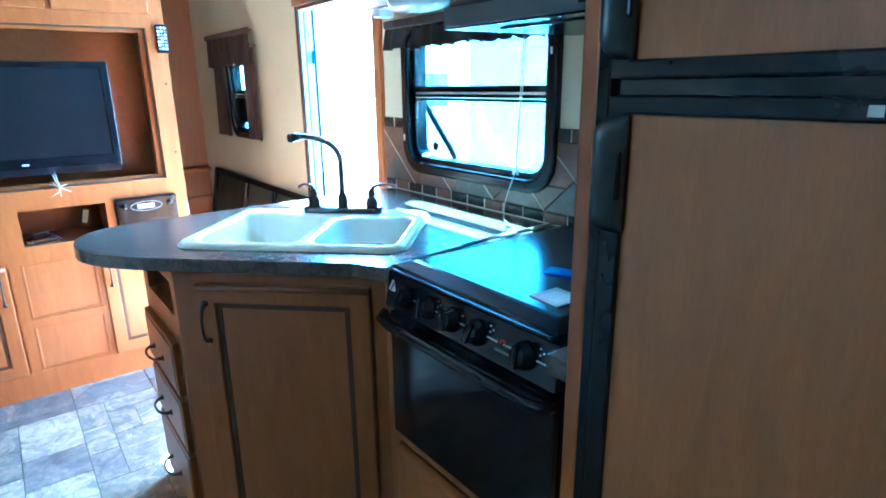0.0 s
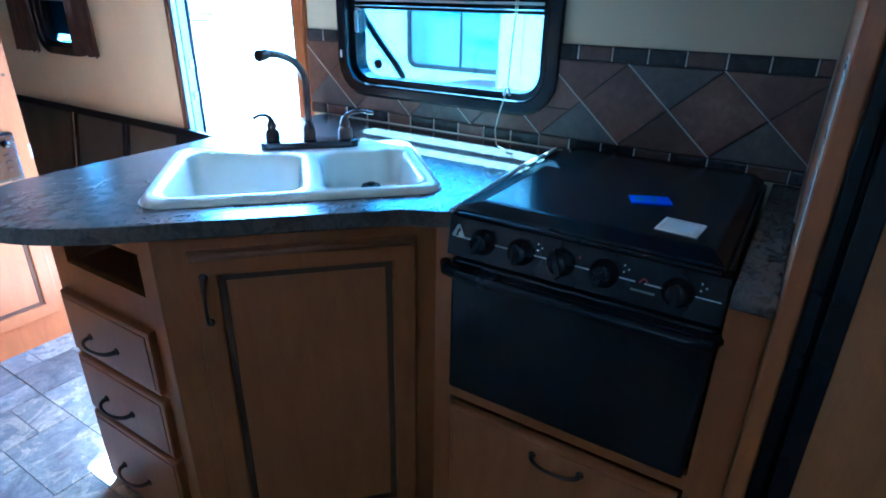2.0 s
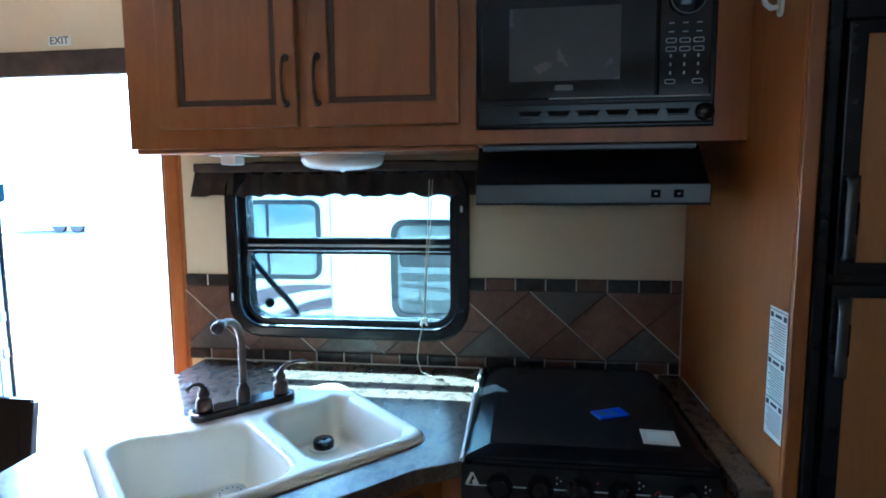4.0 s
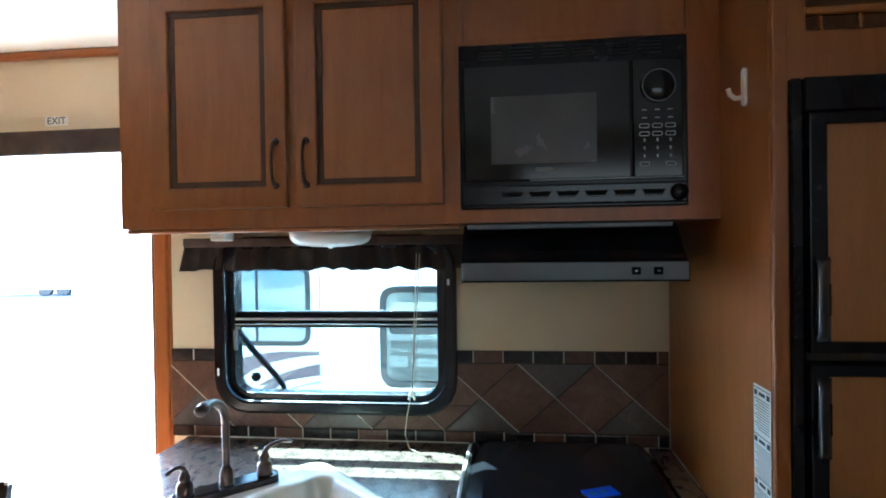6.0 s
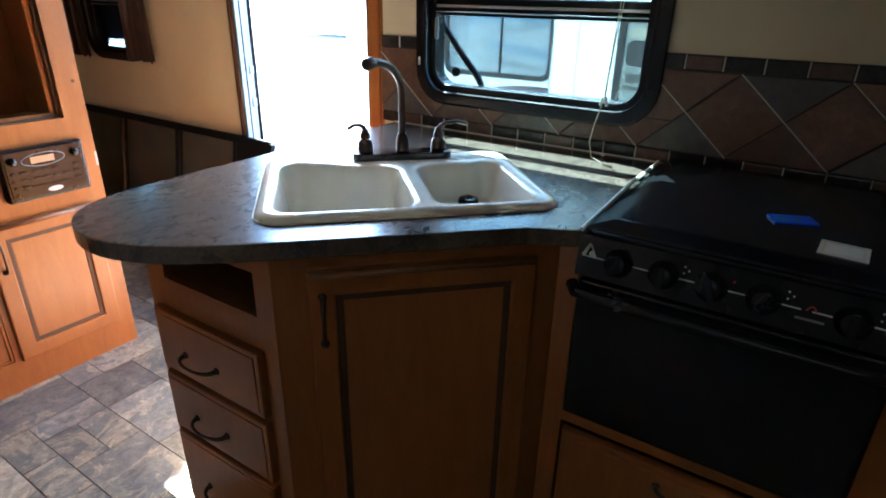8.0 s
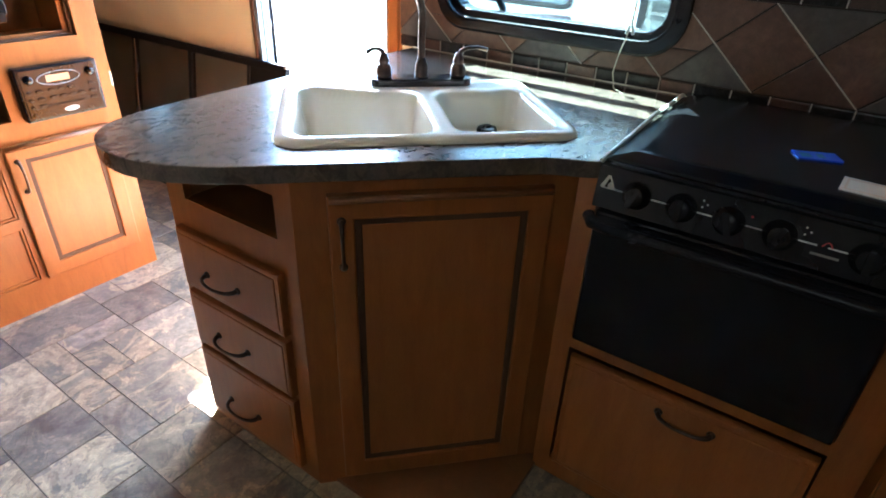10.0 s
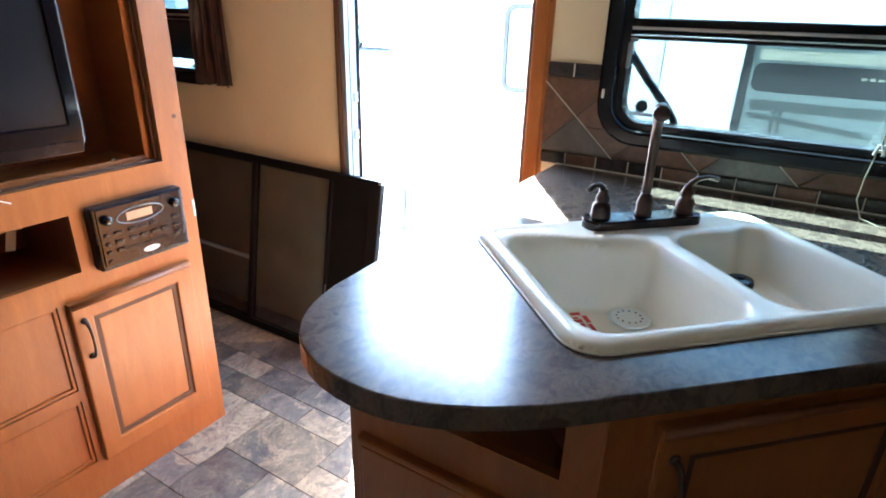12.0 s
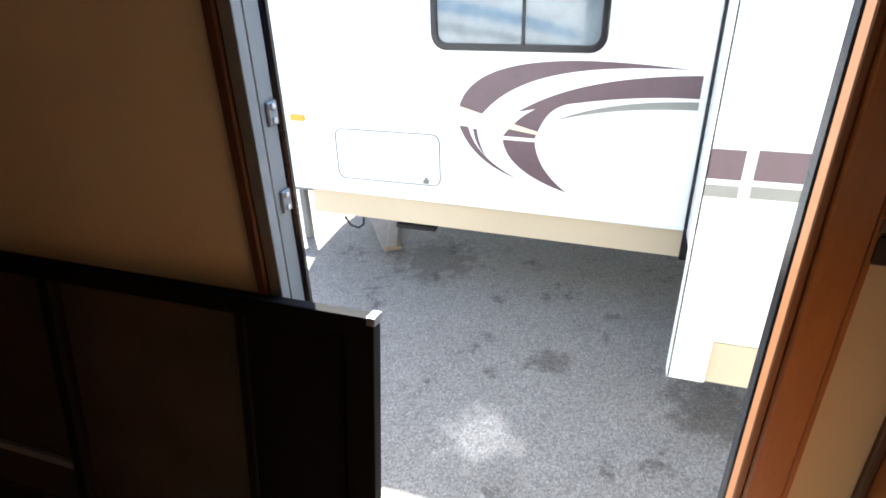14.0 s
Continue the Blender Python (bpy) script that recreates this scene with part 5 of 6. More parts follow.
part("carcass", join(box(TX1 - 0.018, TX1, TY + 0.018, 3.58, 0, TOP - 0.002), box(TX0, TX0 + 0.018, TY + 0.018, 3.58, 0, TOP - 0.002), box(TX0 + 0.018, TX1 - 0.018, 3.562, 3.58, 0, TOP - 0.002)), WOOD, tc)
part("niche_floor", box(-0.37, 0.70, TY + 0.018, 3.30, 0.890, 0.906), WOOD_FLAT, tc)
part("niche_top", box(-0.37, 0.70, TY + 0.018, 3.30, 1.589, 1.604), WOOD_FLAT, tc)
part("niche_side", box(0.694, 0.706, TY + 0.018, 3.30, 0.906, 1.589), WOOD_FLAT, tc)
part("niche_side", box(-0.376, -0.364, TY + 0.018, 3.3, 0.906, 1.589), WOOD_FLAT, tc)
part("niche_back", box(-0.37, 0.70, 3.285, 3.30, 0.906, 1.589), WOOD_FLAT, tc)
part("niche_moulding", moved(ring_frame([(-0.362, 0.914), (0.690, 0.914), (0.690, 1.576), (-0.362, 1.576)], [(-0.335, 0.933), (0.662, 0.933), (0.662, 1.554), (-0.335, 1.554)], 0.0, 0.010, 0.004), Matrix.Translation((0, TY + 0.045, 0)) @ FACE_Y), WOOD_FLAT, tc)
part("niche_gap", moved(ring_frame([(-0.364, 0.912), (0.692, 0.912), (0.692, 1.578), (-0.364, 1.578)], [(-0.352, 0.924), (0.679, 0.924), (0.679, 1.565), (-0.352, 1.565)], 0.0, 0.003), Matrix.Translation((0, TY + 0.022, 0)) @ FACE_Y), GLAZE, tc)
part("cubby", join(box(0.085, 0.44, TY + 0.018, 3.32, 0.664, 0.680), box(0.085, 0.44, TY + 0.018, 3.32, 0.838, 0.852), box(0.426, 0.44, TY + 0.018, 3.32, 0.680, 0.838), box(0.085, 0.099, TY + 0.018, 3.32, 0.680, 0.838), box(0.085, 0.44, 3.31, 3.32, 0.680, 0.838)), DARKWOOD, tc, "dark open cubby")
panel_door(on_face(0.364, TY, 0.116, 0, -1), 0.348, 0.494, tc, "tl", lip=True)
panel_door(on_face(-0.325, TY, 0.116, 0, -1), 0.345, 0.494, tc, "tr", lip=True)
panel_door(on_face(0.350, TY, 1.630, 0, -1), 0.358, 0.52, tc, "")
panel_door(on_face(-0.02, TY, 1.630, 0, -1), 0.352, 0.52, tc, "")
for hx, hz_ in ((0.743, 1.032), (0.742, 1.338)):
    part("screw_hole", moved(lathe([(0.006, 0), (0.006, 0.0012)], 10), Matrix.Translation((hx, TY, hz_)) @ FACE_Y), GLAZE, tc)
part("chipped_edge", box(TX1 - 0.006, TX1 + 0.0008, TY - 0.0008, TY + 0.004, 0.735, 0.785, 0.0005), CREAMTAG, tc, "pale chip in the edge")
part("loose_screw", moved(lathe([(0.004, 0), (0.004, 0.012), (0.008, 0.014), (0.006, 0.018)], 8), Matrix.Translation((0.61, 3.12, 0.906))), CHROME, tc)

tv = thing("television", (0.1, 3.12, 0.98), "black flat-screen television mounted in the cabinet niche", "television")
TVM = Matrix.Translation((0.165, 3.105, 1.210)) @ Matrix.Rotation(radians(-4), 4, "Z") @ FACE_Y
part("case", moved(prism(rounded(-0.36, 0.36, -0.225, 0.225, 0.008), -0.05, 0, 0.003), TVM), BLACK, tv)
part("bezel", moved(ring_frame(rounded(-0.358, 0.358, -0.223, 0.223, 0.008), rounded(-0.328, 0.328, -0.172, 0.195, 0.003), 0, 0.010, 0.003), TVM), BLACKGLOSS, tv, "glossy black bezel")
part("screen", moved(prism([(-0.329, -0.173), (0.329, -0.173), (0.329, 0.196), (-0.329, 0.196)], 0, 0.004), TVM), SCREENGREY, tv, "dark blank screen")
part("speaker_bar", moved(prism(rounded(-0.352, 0.352, -0.243, -0.212, 0.006), -0.03, 0.013, 0.003), TVM), BLACK, tv)
part("edge_strip", moved(box(0.3585, 0.3605, -0.215, 0.218, -0.004, 0.009), TVM), ALU, tv)
part("emblem", moved(prism([(-0.012, -0.200), (0.012, -0.200), (0.012, -0.193), (-0.012, -0.193)], 0.010, 0.0108), TVM), LINEINK, tv)
part("wall_arm", moved(box(-0.06, 0.06, -0.08, 0.08, -0.176, -0.05), TVM), BLACK, tv)
ca = thing("cable", (0.24, 3.03, 0.928), "tied white cable hanging below the television", "cable")
part("strand", join(tube([(0.26, 3.09, 0.978), (0.262, 3.04, 0.943), (0.266, 3.006, 0.923), (0.258, 2.998, 0.903), (0.225, 2.996, 0.883)], 0.0017, 6), tube([(0.25, 3.08, 0.968), (0.258, 3.02, 0.933), (0.275, 3.0, 0.913), (0.30, 2.998, 0.900)], 0.0017, 6), tube([(0.24, 3.05, 0.943), (0.252, 3.01, 0.930), (0.262, 2.999, 0.918), (0.262, 2.997, 0.883)], 0.0016, 6), tube([(0.23, 3.03, 0.935), (0.25, 3.008, 0.928), (0.268, 3.0, 0.925), (0.29, 3.01, 0.931)], 0.0016, 6)), WHITEPL, ca, "", True)
rc = thing("remote_control", (0.748, TY - 0.01, 1.53), "black remote control with pale keys held on the cabinet", "remote")
part("body", moved(prism(rounded(-0.023, 0.023, -0.06, 0.06, 0.006), 0, 0.018, 0.004), Matrix.Translation((0.748, TY, 1.530)) @ FACE_Y), BLACK, rc)
for r in range(7):
    for c in range(3):
        part("key", moved(prism(rounded(-0.005, 0.005, -0.0045, 0.0045, 0.002, 2), 0.018, 0.020), Matrix.Translation((0.748 + (c - 1) * 0.0135, TY, 1.530 + 0.045 - 0.0145 * r)) @ FACE_Y), WHITEPL if (r + c) % 3 else ALU, rc)

ra = thing("radio", (0.59, TY - 0.03, 0.648), "black wall radio with amber display and many keys", "radio")
RM = Matrix.Translation((0.584, TY + 0.006, 0.757)) @ FACE_Y
part("case", moved(prism(rounded(-0.128, 0.128, -0.086, 0.086, 0.006), -0.03, 0.036, 0.006), RM), BLACK, ra)
fp_ = part("front", moved(prism(rounded(-0.118, 0.118, -0.076, 0.080, 0.006), 0.036, 0.039, 0.002), RM), BLACK, ra)
part("display", moved(prism([(-0.042, 0.034), (0.030, 0.034), (0.030, 0.056), (-0.042, 0.056)], 0.039, 0.0402), RM), DISPLAY, fp_, "amber display")
part("display_ring", moved(tube([(-0.004 + 0.066 * math.cos(a), 0.045 + 0.021 * math.sin(a), 0.0405) for a in [k * math.tau / 30 for k in range(30)]], 0.0018, 6, True), RM), ALU, fp_)
for x in (-0.096, 0.094):
    part("knob", moved(lathe([(0.013, 0), (0.0125, 0.012), (0.010, 0.015)], 18), RM @ Matrix.Translation((x, 0.050, 0.039))), BLACKGLOSS, fp_, "", True)
for r, zz in enumerate((0.010, -0.014, -0.037)):
    for c, xx in enumerate((-0.102, -0.072, -0.034, -0.004, 0.026, 0.056, 0.092)):
        if (r == 2 and c > 1 and c < 6) or (r == 0 and c == 5):
            continue
        w = 0.006 if c == 0 else 0.0105
        part("key", moved(prism(rounded(-w, w, -0.0045, 0.0045, 0.003, 2), 0.039, 0.0445, 0.0015), RM @ Matrix.Translation((xx, zz, 0))), BLACK, fp_)
part("disc_slot", moved(box(-0.06, 0.062, -0.0405, -0.0365, 0.0385, 0.0396), RM), MATTBLACK, fp_)
part("emblem", moved(prism([(0.024 * math.cos(a) + 0.012, 0.008 * math.sin(a) - 0.060) for a in [k * math.tau / 20 for k in range(20)]], 0.039, 0.0402), RM), LINEINK, fp_, "pale oval emblem")
part("key", moved(prism(rounded(-0.006, 0.006, -0.004, 0.004, 0.002, 2), 0.039, 0.043), RM @ Matrix.Translation((-0.102, -0.062, 0))), BLACK, fp_)
so = thing("router_box", (0.22, 3.1, 0.648), "small black device with cables in the cubby", "device")
part("body", moved(box(-0.06, 0.06, -0.03, 0.03, 0, 0.02, 0.004), Matrix.Translation((0.16, 3.09, 0.680)) @ Matrix.Rotation(radians(15), 4, "Z")), BLACK, so)
part("wire", tube([(0.12, 3.08, 0.692), (0.14, 3.05, 0.722), (0.18, 3.06, 0.73), (0.22, 3.08, 0.70), (0.24, 3.07, 0.684)], 0.004, 6), BLACK, so, "", True)
part("leaflet", moved(box(-0.011, 0.011, -0.001, 0.001, 0, 0.06), Matrix.Translation((0.345, 3.2, 0.72)) @ Matrix.Rotation(radians(14), 4, "Y")), WHITEPL, so, "pale leaflet")

# ---- screen door lying on its long edge against the wall ----
sd = thing("screen_door", (1.32, 3.5, 0), "black-framed fly-screen door leaning sideways against the wall", "screen door")
LEANM = Matrix.Translation((1.242, 2.778, 0.004)) @ Matrix.Rotation(math.atan2(0.125, 0.735), 4, "Y") @ FACE_X @ Matrix.Diagonal((-1, 1, 1, 1))
SL, SH = 1.80, 0.748


def scr(x0, x1, z0, z1, d0=-0.012, d1=0.012, bevel=0.003):
    return moved(prism([(x1, z0), (x0, z0), (x0, z1), (x1, z1)], d0, d1, bevel), LEANM)


part("frame", moved(ring_frame(rounded(0, SL, 0, SH, 0.02)[::-1], rounded(0.05, SL - 0.03, 0.032, SH - 0.032, 0.01)[::-1], -0.012, 0.012, 0.003), LEANM), MATTBLACK, sd, "black aluminium frame")
part("kick_plate", scr(0.02, 0.228, 0.03, SH - 0.03, -0.006, 0.006), MATTBLACK, sd, "solid black end plate")
part("crossbar", scr(0.228, 0.246, 0.03, SH - 0.03), MATTBLACK, sd)
part("crossbar", scr(0.645, 0.672, 0.03, SH - 0.03), MATTBLACK, sd)
part("grille_bar", scr(0.672, 1.12, 0.298, 0.314, 0.0, 0.012), ALU, sd, "pale push bar")
part("crossbar", scr(1.12, 1.145, 0.03, SH - 0.03), BLACKMETAL, sd)
for a, b in ((0.246, 0.645), (0.672, 1.12), (1.145, 1.77)):
    part("screen", scr(a, b, 0.03, SH - 0.03, -0.0015, 0.0015, 0.0), SCREEN, sd, "fine dark fly screen")
part("corner_cap", scr(-0.002, 0.012, SH - 0.012, SH + 0.002, -0.014, 0.014), ALU, sd, "worn bright corner")
part("peeling_edge", moved(box(0.2275, 0.2305, 0.05, 0.30, 0.0125, 0.014), LEANM), ALU, sd)

# ---- outside ----
GZ = -0.83
bm = bmesh.new()
bmesh.ops.create_grid(bm, x_segments=2, y_segments=2, size=400)
moved(bm, Matrix.Translation((0, 0, GZ)))
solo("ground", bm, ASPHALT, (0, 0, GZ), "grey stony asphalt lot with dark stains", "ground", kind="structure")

OX, SX = 3.9, 2.85               # neighbour's side, and the face of its slide-out
nb = thing("travel_trailer", (OX + 1.2, 1.0, GZ), "white travel trailer with plum swooshes parked alongside", "trailer")
nose = [(OX, -5.0), (OX + 2.4, -5.0), (OX + 2.4, 4.5)] + [(OX + 1.2 + 1.2 * math.cos(a), 4.5 + 0.5 * math.sin(a)) for a in [k * math.pi / 8 for k in range(1, 7)]] + [(OX + 0.06, 4.67), (OX, 4.61)]
NOSE_UP = Matrix(((1, 0, 0, 0), (0, 1, 0, 0), (0, 0.013, 1, -0.013 * 2.2), (0, 0, 0, 1)))
part("body", moved(prism(nose, -0.175, 2.0, 0.05), NOSE_UP), TRAILERW, nb, "white ribless side")
part("skirt", moved(prism([(x + (0.02 if x < OX + 1 else -0.02), min(y, 4.46)) for x, y in nose], -0.362, -0.176), NOSE_UP), TRAILERT, nb, "tan lower skirt")
part("edge_rail", moved(box(OX - 0.012, OX + 0.01, -5, 4.6, -0.185, -0.167, 0.003), NOSE_UP), TRAILERW, nb)
part("corner_moulding", box(OX - 0.008, OX + 0.02, 4.595, 4.625, -0.13, 1.95, 0.004), TRAILERW, nb)


def trailer_window(x, y0, y1, z0, z1, split, mats):
    w, h = y1 - y0, z1 - z0
    f = part("window", faced(ring_frame(rounded(0, w, 0, h, 0.085), rounded(0.038, w - 0.038, 0.038, h - 0.038, 0.055), -0.01, 0.018, 0.006), x, y1, z0), RUBBER, nb, "black rounded window frame")
    part("pane", faced(prism(rounded(0.025, w - 0.025, 0.025, h - 0.025, 0.065), -0.005, 0.004), x, y1, z0), mats, f, "reflecting dark pane")
    for s in split:
        part("mullion", faced(prism([(s - 0.009, 0.03), (s + 0.009, 0.03), (s + 0.009, h - 0.03), (s - 0.009, h - 0.03)], 0.004, 0.014, 0.002), x, y1, z0), RUBBER, f)
    return f


trailer_window(OX, 2.62, 3.565, 0.750, 1.375, (0.512,), PALEPANE)


def swoosh(mat, top, bottom, x=None, label=""):
    """A vinyl band between two cubic curves in y and z, stuck on the side."""
    a, b = bezier(*top, 18) + [top[3]], bezier(*bottom, 18) + [bottom[3]]
    bm = bmesh.new()
    px = OX if x is None else x
    va, vb = [bm.verts.new((px - 0.002, y, z)) for y, z in a], [bm.verts.new((px - 0.002, y, z)) for y, z in b]
    for i in range(len(a) - 1):
        bm.faces.new((va[i], va[i + 1], vb[i + 1], vb[i]))
    bmesh.ops.remove_doubles(bm, verts=bm.verts[:], dist=0.0005)
    bmesh.ops.recalc_face_normals(bm, faces=bm.faces[:])
    bmesh.ops.solidify(bm, geom=bm.faces[:], thickness=0.001)
    return part("decal", bm, mat, nb, label)


swoosh(PURPLE, ((3.417, 0.416), (3.358, 0.748), (2.756, 0.736), (2.216, 0.682)), ((3.289, 0.385), (3.113, 0.625), (2.756, 0.696), (2.216, 0.680)), label="plum swoosh")
swoosh(PURPLE, ((2.144, 0.653), (2.531, 0.643), (2.848, 0.573), (3.069, 0.429)), ((2.144, 0.539), (2.486, 0.545), (2.756, 0.496), (3.069, 0.427)))
swoosh(PURPLE, ((3.152, 0.286), (3.015, 0.468), (2.917, 0.471), (2.756, 0.516)), ((2.966, 0.282), (2.917, 0.431), (2.878, 0.462), (2.756, 0.496)), OX - 0.0015)
swoosh(PURPLE, ((3.152, 0.264), (3.132, 0.115), (2.946, 0.020), (2.762, -0.028)), ((2.966, 0.262), (2.956, 0.160), (2.887, 0.052), (2.762, -0.030)))
swoosh(PURPLE, ((3.412, 0.332), (3.358, 0.188), (3.240, 0.092), (3.062, 0.033)), ((3.358, 0.328), (3.319, 0.189), (3.221, 0.112), (3.062, 0.034)))
swoosh(PURPLE, ((3.328, 0.319), (3.319, 0.249), (3.299, 0.210), (3.250, 0.156)), ((3.304, 0.315), (3.299, 0.250), (3.279, 0.210), (3.250, 0.156)))
swoosh(GREYVINYL, ((2.144, 0.523), (2.441, 0.518), (2.666, 0.479), (2.876, 0.386)), ((2.144, 0.481), (2.441, 0.481), (2.666, 0.449), (2.876, 0.385)), label="grey stripe")
swoosh(GOLDVINYL, ((4.524, 1.309), (4.387, 0.713), (3.828, 0.539), (2.819, 0.290)), ((4.485, 0.910), (4.269, 0.606), (3.730, 0.402), (2.819, 0.286)), OX - 0.003, "faded gold swoosh")
for top_c, low_c, mat in ((((2.9, 1.50), (3.3, 1.42), (3.6, 1.30), (4.3, 1.26)), ((2.9, 1.44), (3.3, 1.28), (3.6, 1.16), (4.3, 1.14)), BLUEVINYL), (((3.0, 0.56), (3.3, 0.66), (3.7, 0.80), (4.5, 0.86)), ((3.0, 0.50), (3.3, 0.55), (3.7, 0.68), (4.5, 0.76)), BLUEVINYL), (((3.0, 0.42), (3.4, 0.48), (3.7, 0.60), (4.5, 0.66)), ((3.0, 0.40), (3.4, 0.43), (3.7, 0.52), (4.5, 0.58)), GREYVINYL), (((3.2, 1.10), (3.6, 1.20), (4.2, 1.22), (4.9, 1.10)), ((3.2, 1.06), (3.6, 1.10), (4.2, 1.12), (4.9, 1.02)), BLUEVINYL), (((3.0, 1.30), (3.4, 1.20), (3.7, 1.05), (4.4, 1.0)), ((3.0, 1.27), (3.4, 1.12), (3.7, 0.98), (4.4, 0.95)), GREYVINYL)):
    a, b = bezier(*top_c, 14) + [top_c[3]], bezier(*low_c, 14) + [low_c[3]]
    bm = bmesh.new()
    va, vb = [bm.verts.new((WO + 0.008, y, z)) for y, z in a], [bm.verts.new((WO + 0.008, y, z)) for y, z in b]
    for q in range(14):
        bm.faces.new((va[q], va[q + 1], vb[q + 1], vb[q]))
    bmesh.ops.recalc_face_normals(bm, faces=bm.faces[:])
    part("decal", bm, mat, skin)
hatch = part("hatch", faced(ring_frame(rounded(0, 0.70, 0, 0.33, 0.05), rounded(0.006, 0.694, 0.006, 0.324, 0.045), 0, 0.006, 0.002), OX, 4.235, -0.062), HATCHLINE, nb, "white storage hatch")
part("marker_lamp", faced(prism(rounded(-0.05, 0.05, -0.02, 0.02, 0.008), 0, 0.016, 0.004), OX, 4.486, 0.32), AMBER, nb, "amber marker lamp")
part("hatch_latch", faced(join(prism(rounded(-0.018, 0.018, -0.012, 0.012, 0.005), 0.004, 0.012, 0.002), prism(rounded(-0.005, 0.005, 0.006, 0.028, 0.003), 0.006, 0.012)), OX, 3.63, -0.035), HATCHLINE, nb, "small grey hatch latch")
part("hitch", join(box(OX + 0.5, OX + 0.6, 4.4, 5.2, -0.40, -0.33, 0.01), box(OX + 0.52, OX + 0.58, 4.85, 4.91, GZ, -0.33, 0.01)), HATCHLINE, nb, "grey drawbar with jack")
part("jack_leg", join(box(OX + 0.10, OX + 0.17, 3.62, 3.90, -0.43, -0.395, 0.004), rod((OX + 0.13, 3.88, -0.41), (OX + 0.13, 3.93, -0.34), 0.012)), BLACK, nb, "black folded stabiliser jack")
part("hose_loop", tube([(OX + 0.03, 4.10, -0.34), (OX + 0.03, 4.11, -0.40), (OX + 0.035, 4.15, -0.43), (OX + 0.04, 4.21, -0.42), (OX + 0.04, 4.25, -0.36)], 0.008, 6), BLACK, nb, "", True)
# slide-out
part("slide_body", box(SX, OX + 0.4, -2.2, 2.095, -0.203, 2.02, 0.01), TRAILERW, nb, "white slide-out room")
part("slide_corner", join(box(SX - 0.012, SX + 0.001, 2.040, 2.188, -0.40, 2.04, 0.003), box(SX - 0.012, SX + 0.06, 2.176, 2.188, -0.40, 2.04, 0.003)), TRAILERW, nb)
part("slide_skirt", box(SX + 0.004, SX + 0.05, -2.2, 2.039, -0.40, -0.204), TRAILERT, nb, "tan lower edge")
part("slide_seal", box(OX - 0.03, OX - 0.004, 2.075, 2.112, -0.36, 2.0, 0.004), BLACK, nb, "black seal strip")
swoosh(PURPLE, ((2.030, 0.600), (0.930, 0.600), (-0.070, 0.600), (-2.270, 0.600)), ((2.030, 0.492), (0.930, 0.492), (-0.070, 0.492), (-2.270, 0.492)), SX - 0.001)
swoosh(GREYVINYL, ((2.030, 0.470), (0.930, 0.470), (-0.070, 0.470), (-2.270, 0.470)), ((2.030, 0.425), (0.930, 0.425), (-0.070, 0.425), (-2.270, 0.425)), SX - 0.001)
swoosh(PURPLE, ((2.180, 0.600), (2.150, 0.600), (2.100, 0.600), (2.070, 0.600)), ((2.180, 0.492), (2.150, 0.492), (2.100, 0.492), (2.070, 0.492)), SX - 0.013)
swoosh(GREYVINYL, ((2.180, 0.470), (2.150, 0.470), (2.100, 0.470), (2.070, 0.470)), ((2.180, 0.425), (2.150, 0.425), (2.100, 0.425), (2.070, 0.425)), SX - 0.013)
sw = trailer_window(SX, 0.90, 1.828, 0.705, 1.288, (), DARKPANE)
# thin dark and tan pieces on the pane draw the reflections in it
REFLECTTAN = plain("tan_reflection_strip", (0.20, 0.185, 0.135), 0.5, vary=0.15)


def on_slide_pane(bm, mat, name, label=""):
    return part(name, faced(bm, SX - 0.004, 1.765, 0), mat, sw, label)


on_slide_pane(prism(rounded(-0.012, 0.80, 1.012, 1.138, 0.035), 0, 0.004, 0.001), RUBBER, "reflected_box", "black rounded shape laid on the pane as a reflection")
on_slide_pane(prism([(0.0, 1.150), (0.80, 1.150), (0.80, 1.195), (0.0, 1.195)], 0, 0.002), REFLECTTAN, "reflected_strip")
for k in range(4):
    on_slide_pane(prism([(0.40 + 0.03 * k, 1.088 + 0.011 * q) for q in (0, 1)] + [(0.42 + 0.03 * k, 1.099), (0.42 + 0.03 * k, 1.088)], 0.004, 0.005), REFLECTTAN, "reflected_slit")
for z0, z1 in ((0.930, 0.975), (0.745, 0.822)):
    on_slide_pane(prism([(0.0, z0), (0.80, z0), (0.80, z1), (0.0, z1)], 0, 0.002), REFLECTGREY, "reflected_band")
on_slide_pane(prism([(0.0, 0.895), (0.46, 0.848), (0.46, 0.870), (0.0, 0.917)], 0.002, 0.004), REFLECTGREY, "reflected_strut")
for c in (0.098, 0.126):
    on_slide_pane(prism([(c, 0.822), (c + 0.017, 0.822), (c + 0.017, 0.930), (c, 0.930)], 0, 0.002), REFLECTGREY, "reflected_post")

# things on the ground
SCRAPWOOD = wood("weathered_board", (0.12, 0.085, 0.06), (0.22, 0.17, 0.12), 0.8, "x")
jb = thing("scrap_boards", (4.61, 4.24, GZ), "weathered scrap boards under the trailer's nose", "boards")
part("board", moved(box(-0.28, 0.28, -0.07, 0.07, 0, 0.03, 0.005), Matrix.Translation((4.62, 4.27, GZ)) @ Matrix.Rotation(radians(35), 4, "Z")), SCRAPWOOD, jb)
part("board", moved(box(-0.25, 0.25, -0.04, 0.04, 0.03, 0.05, 0.005), Matrix.Translation((4.60, 4.20, GZ)) @ Matrix.Rotation(radians(20), 4, "Z")), SCRAPWOOD, jb)

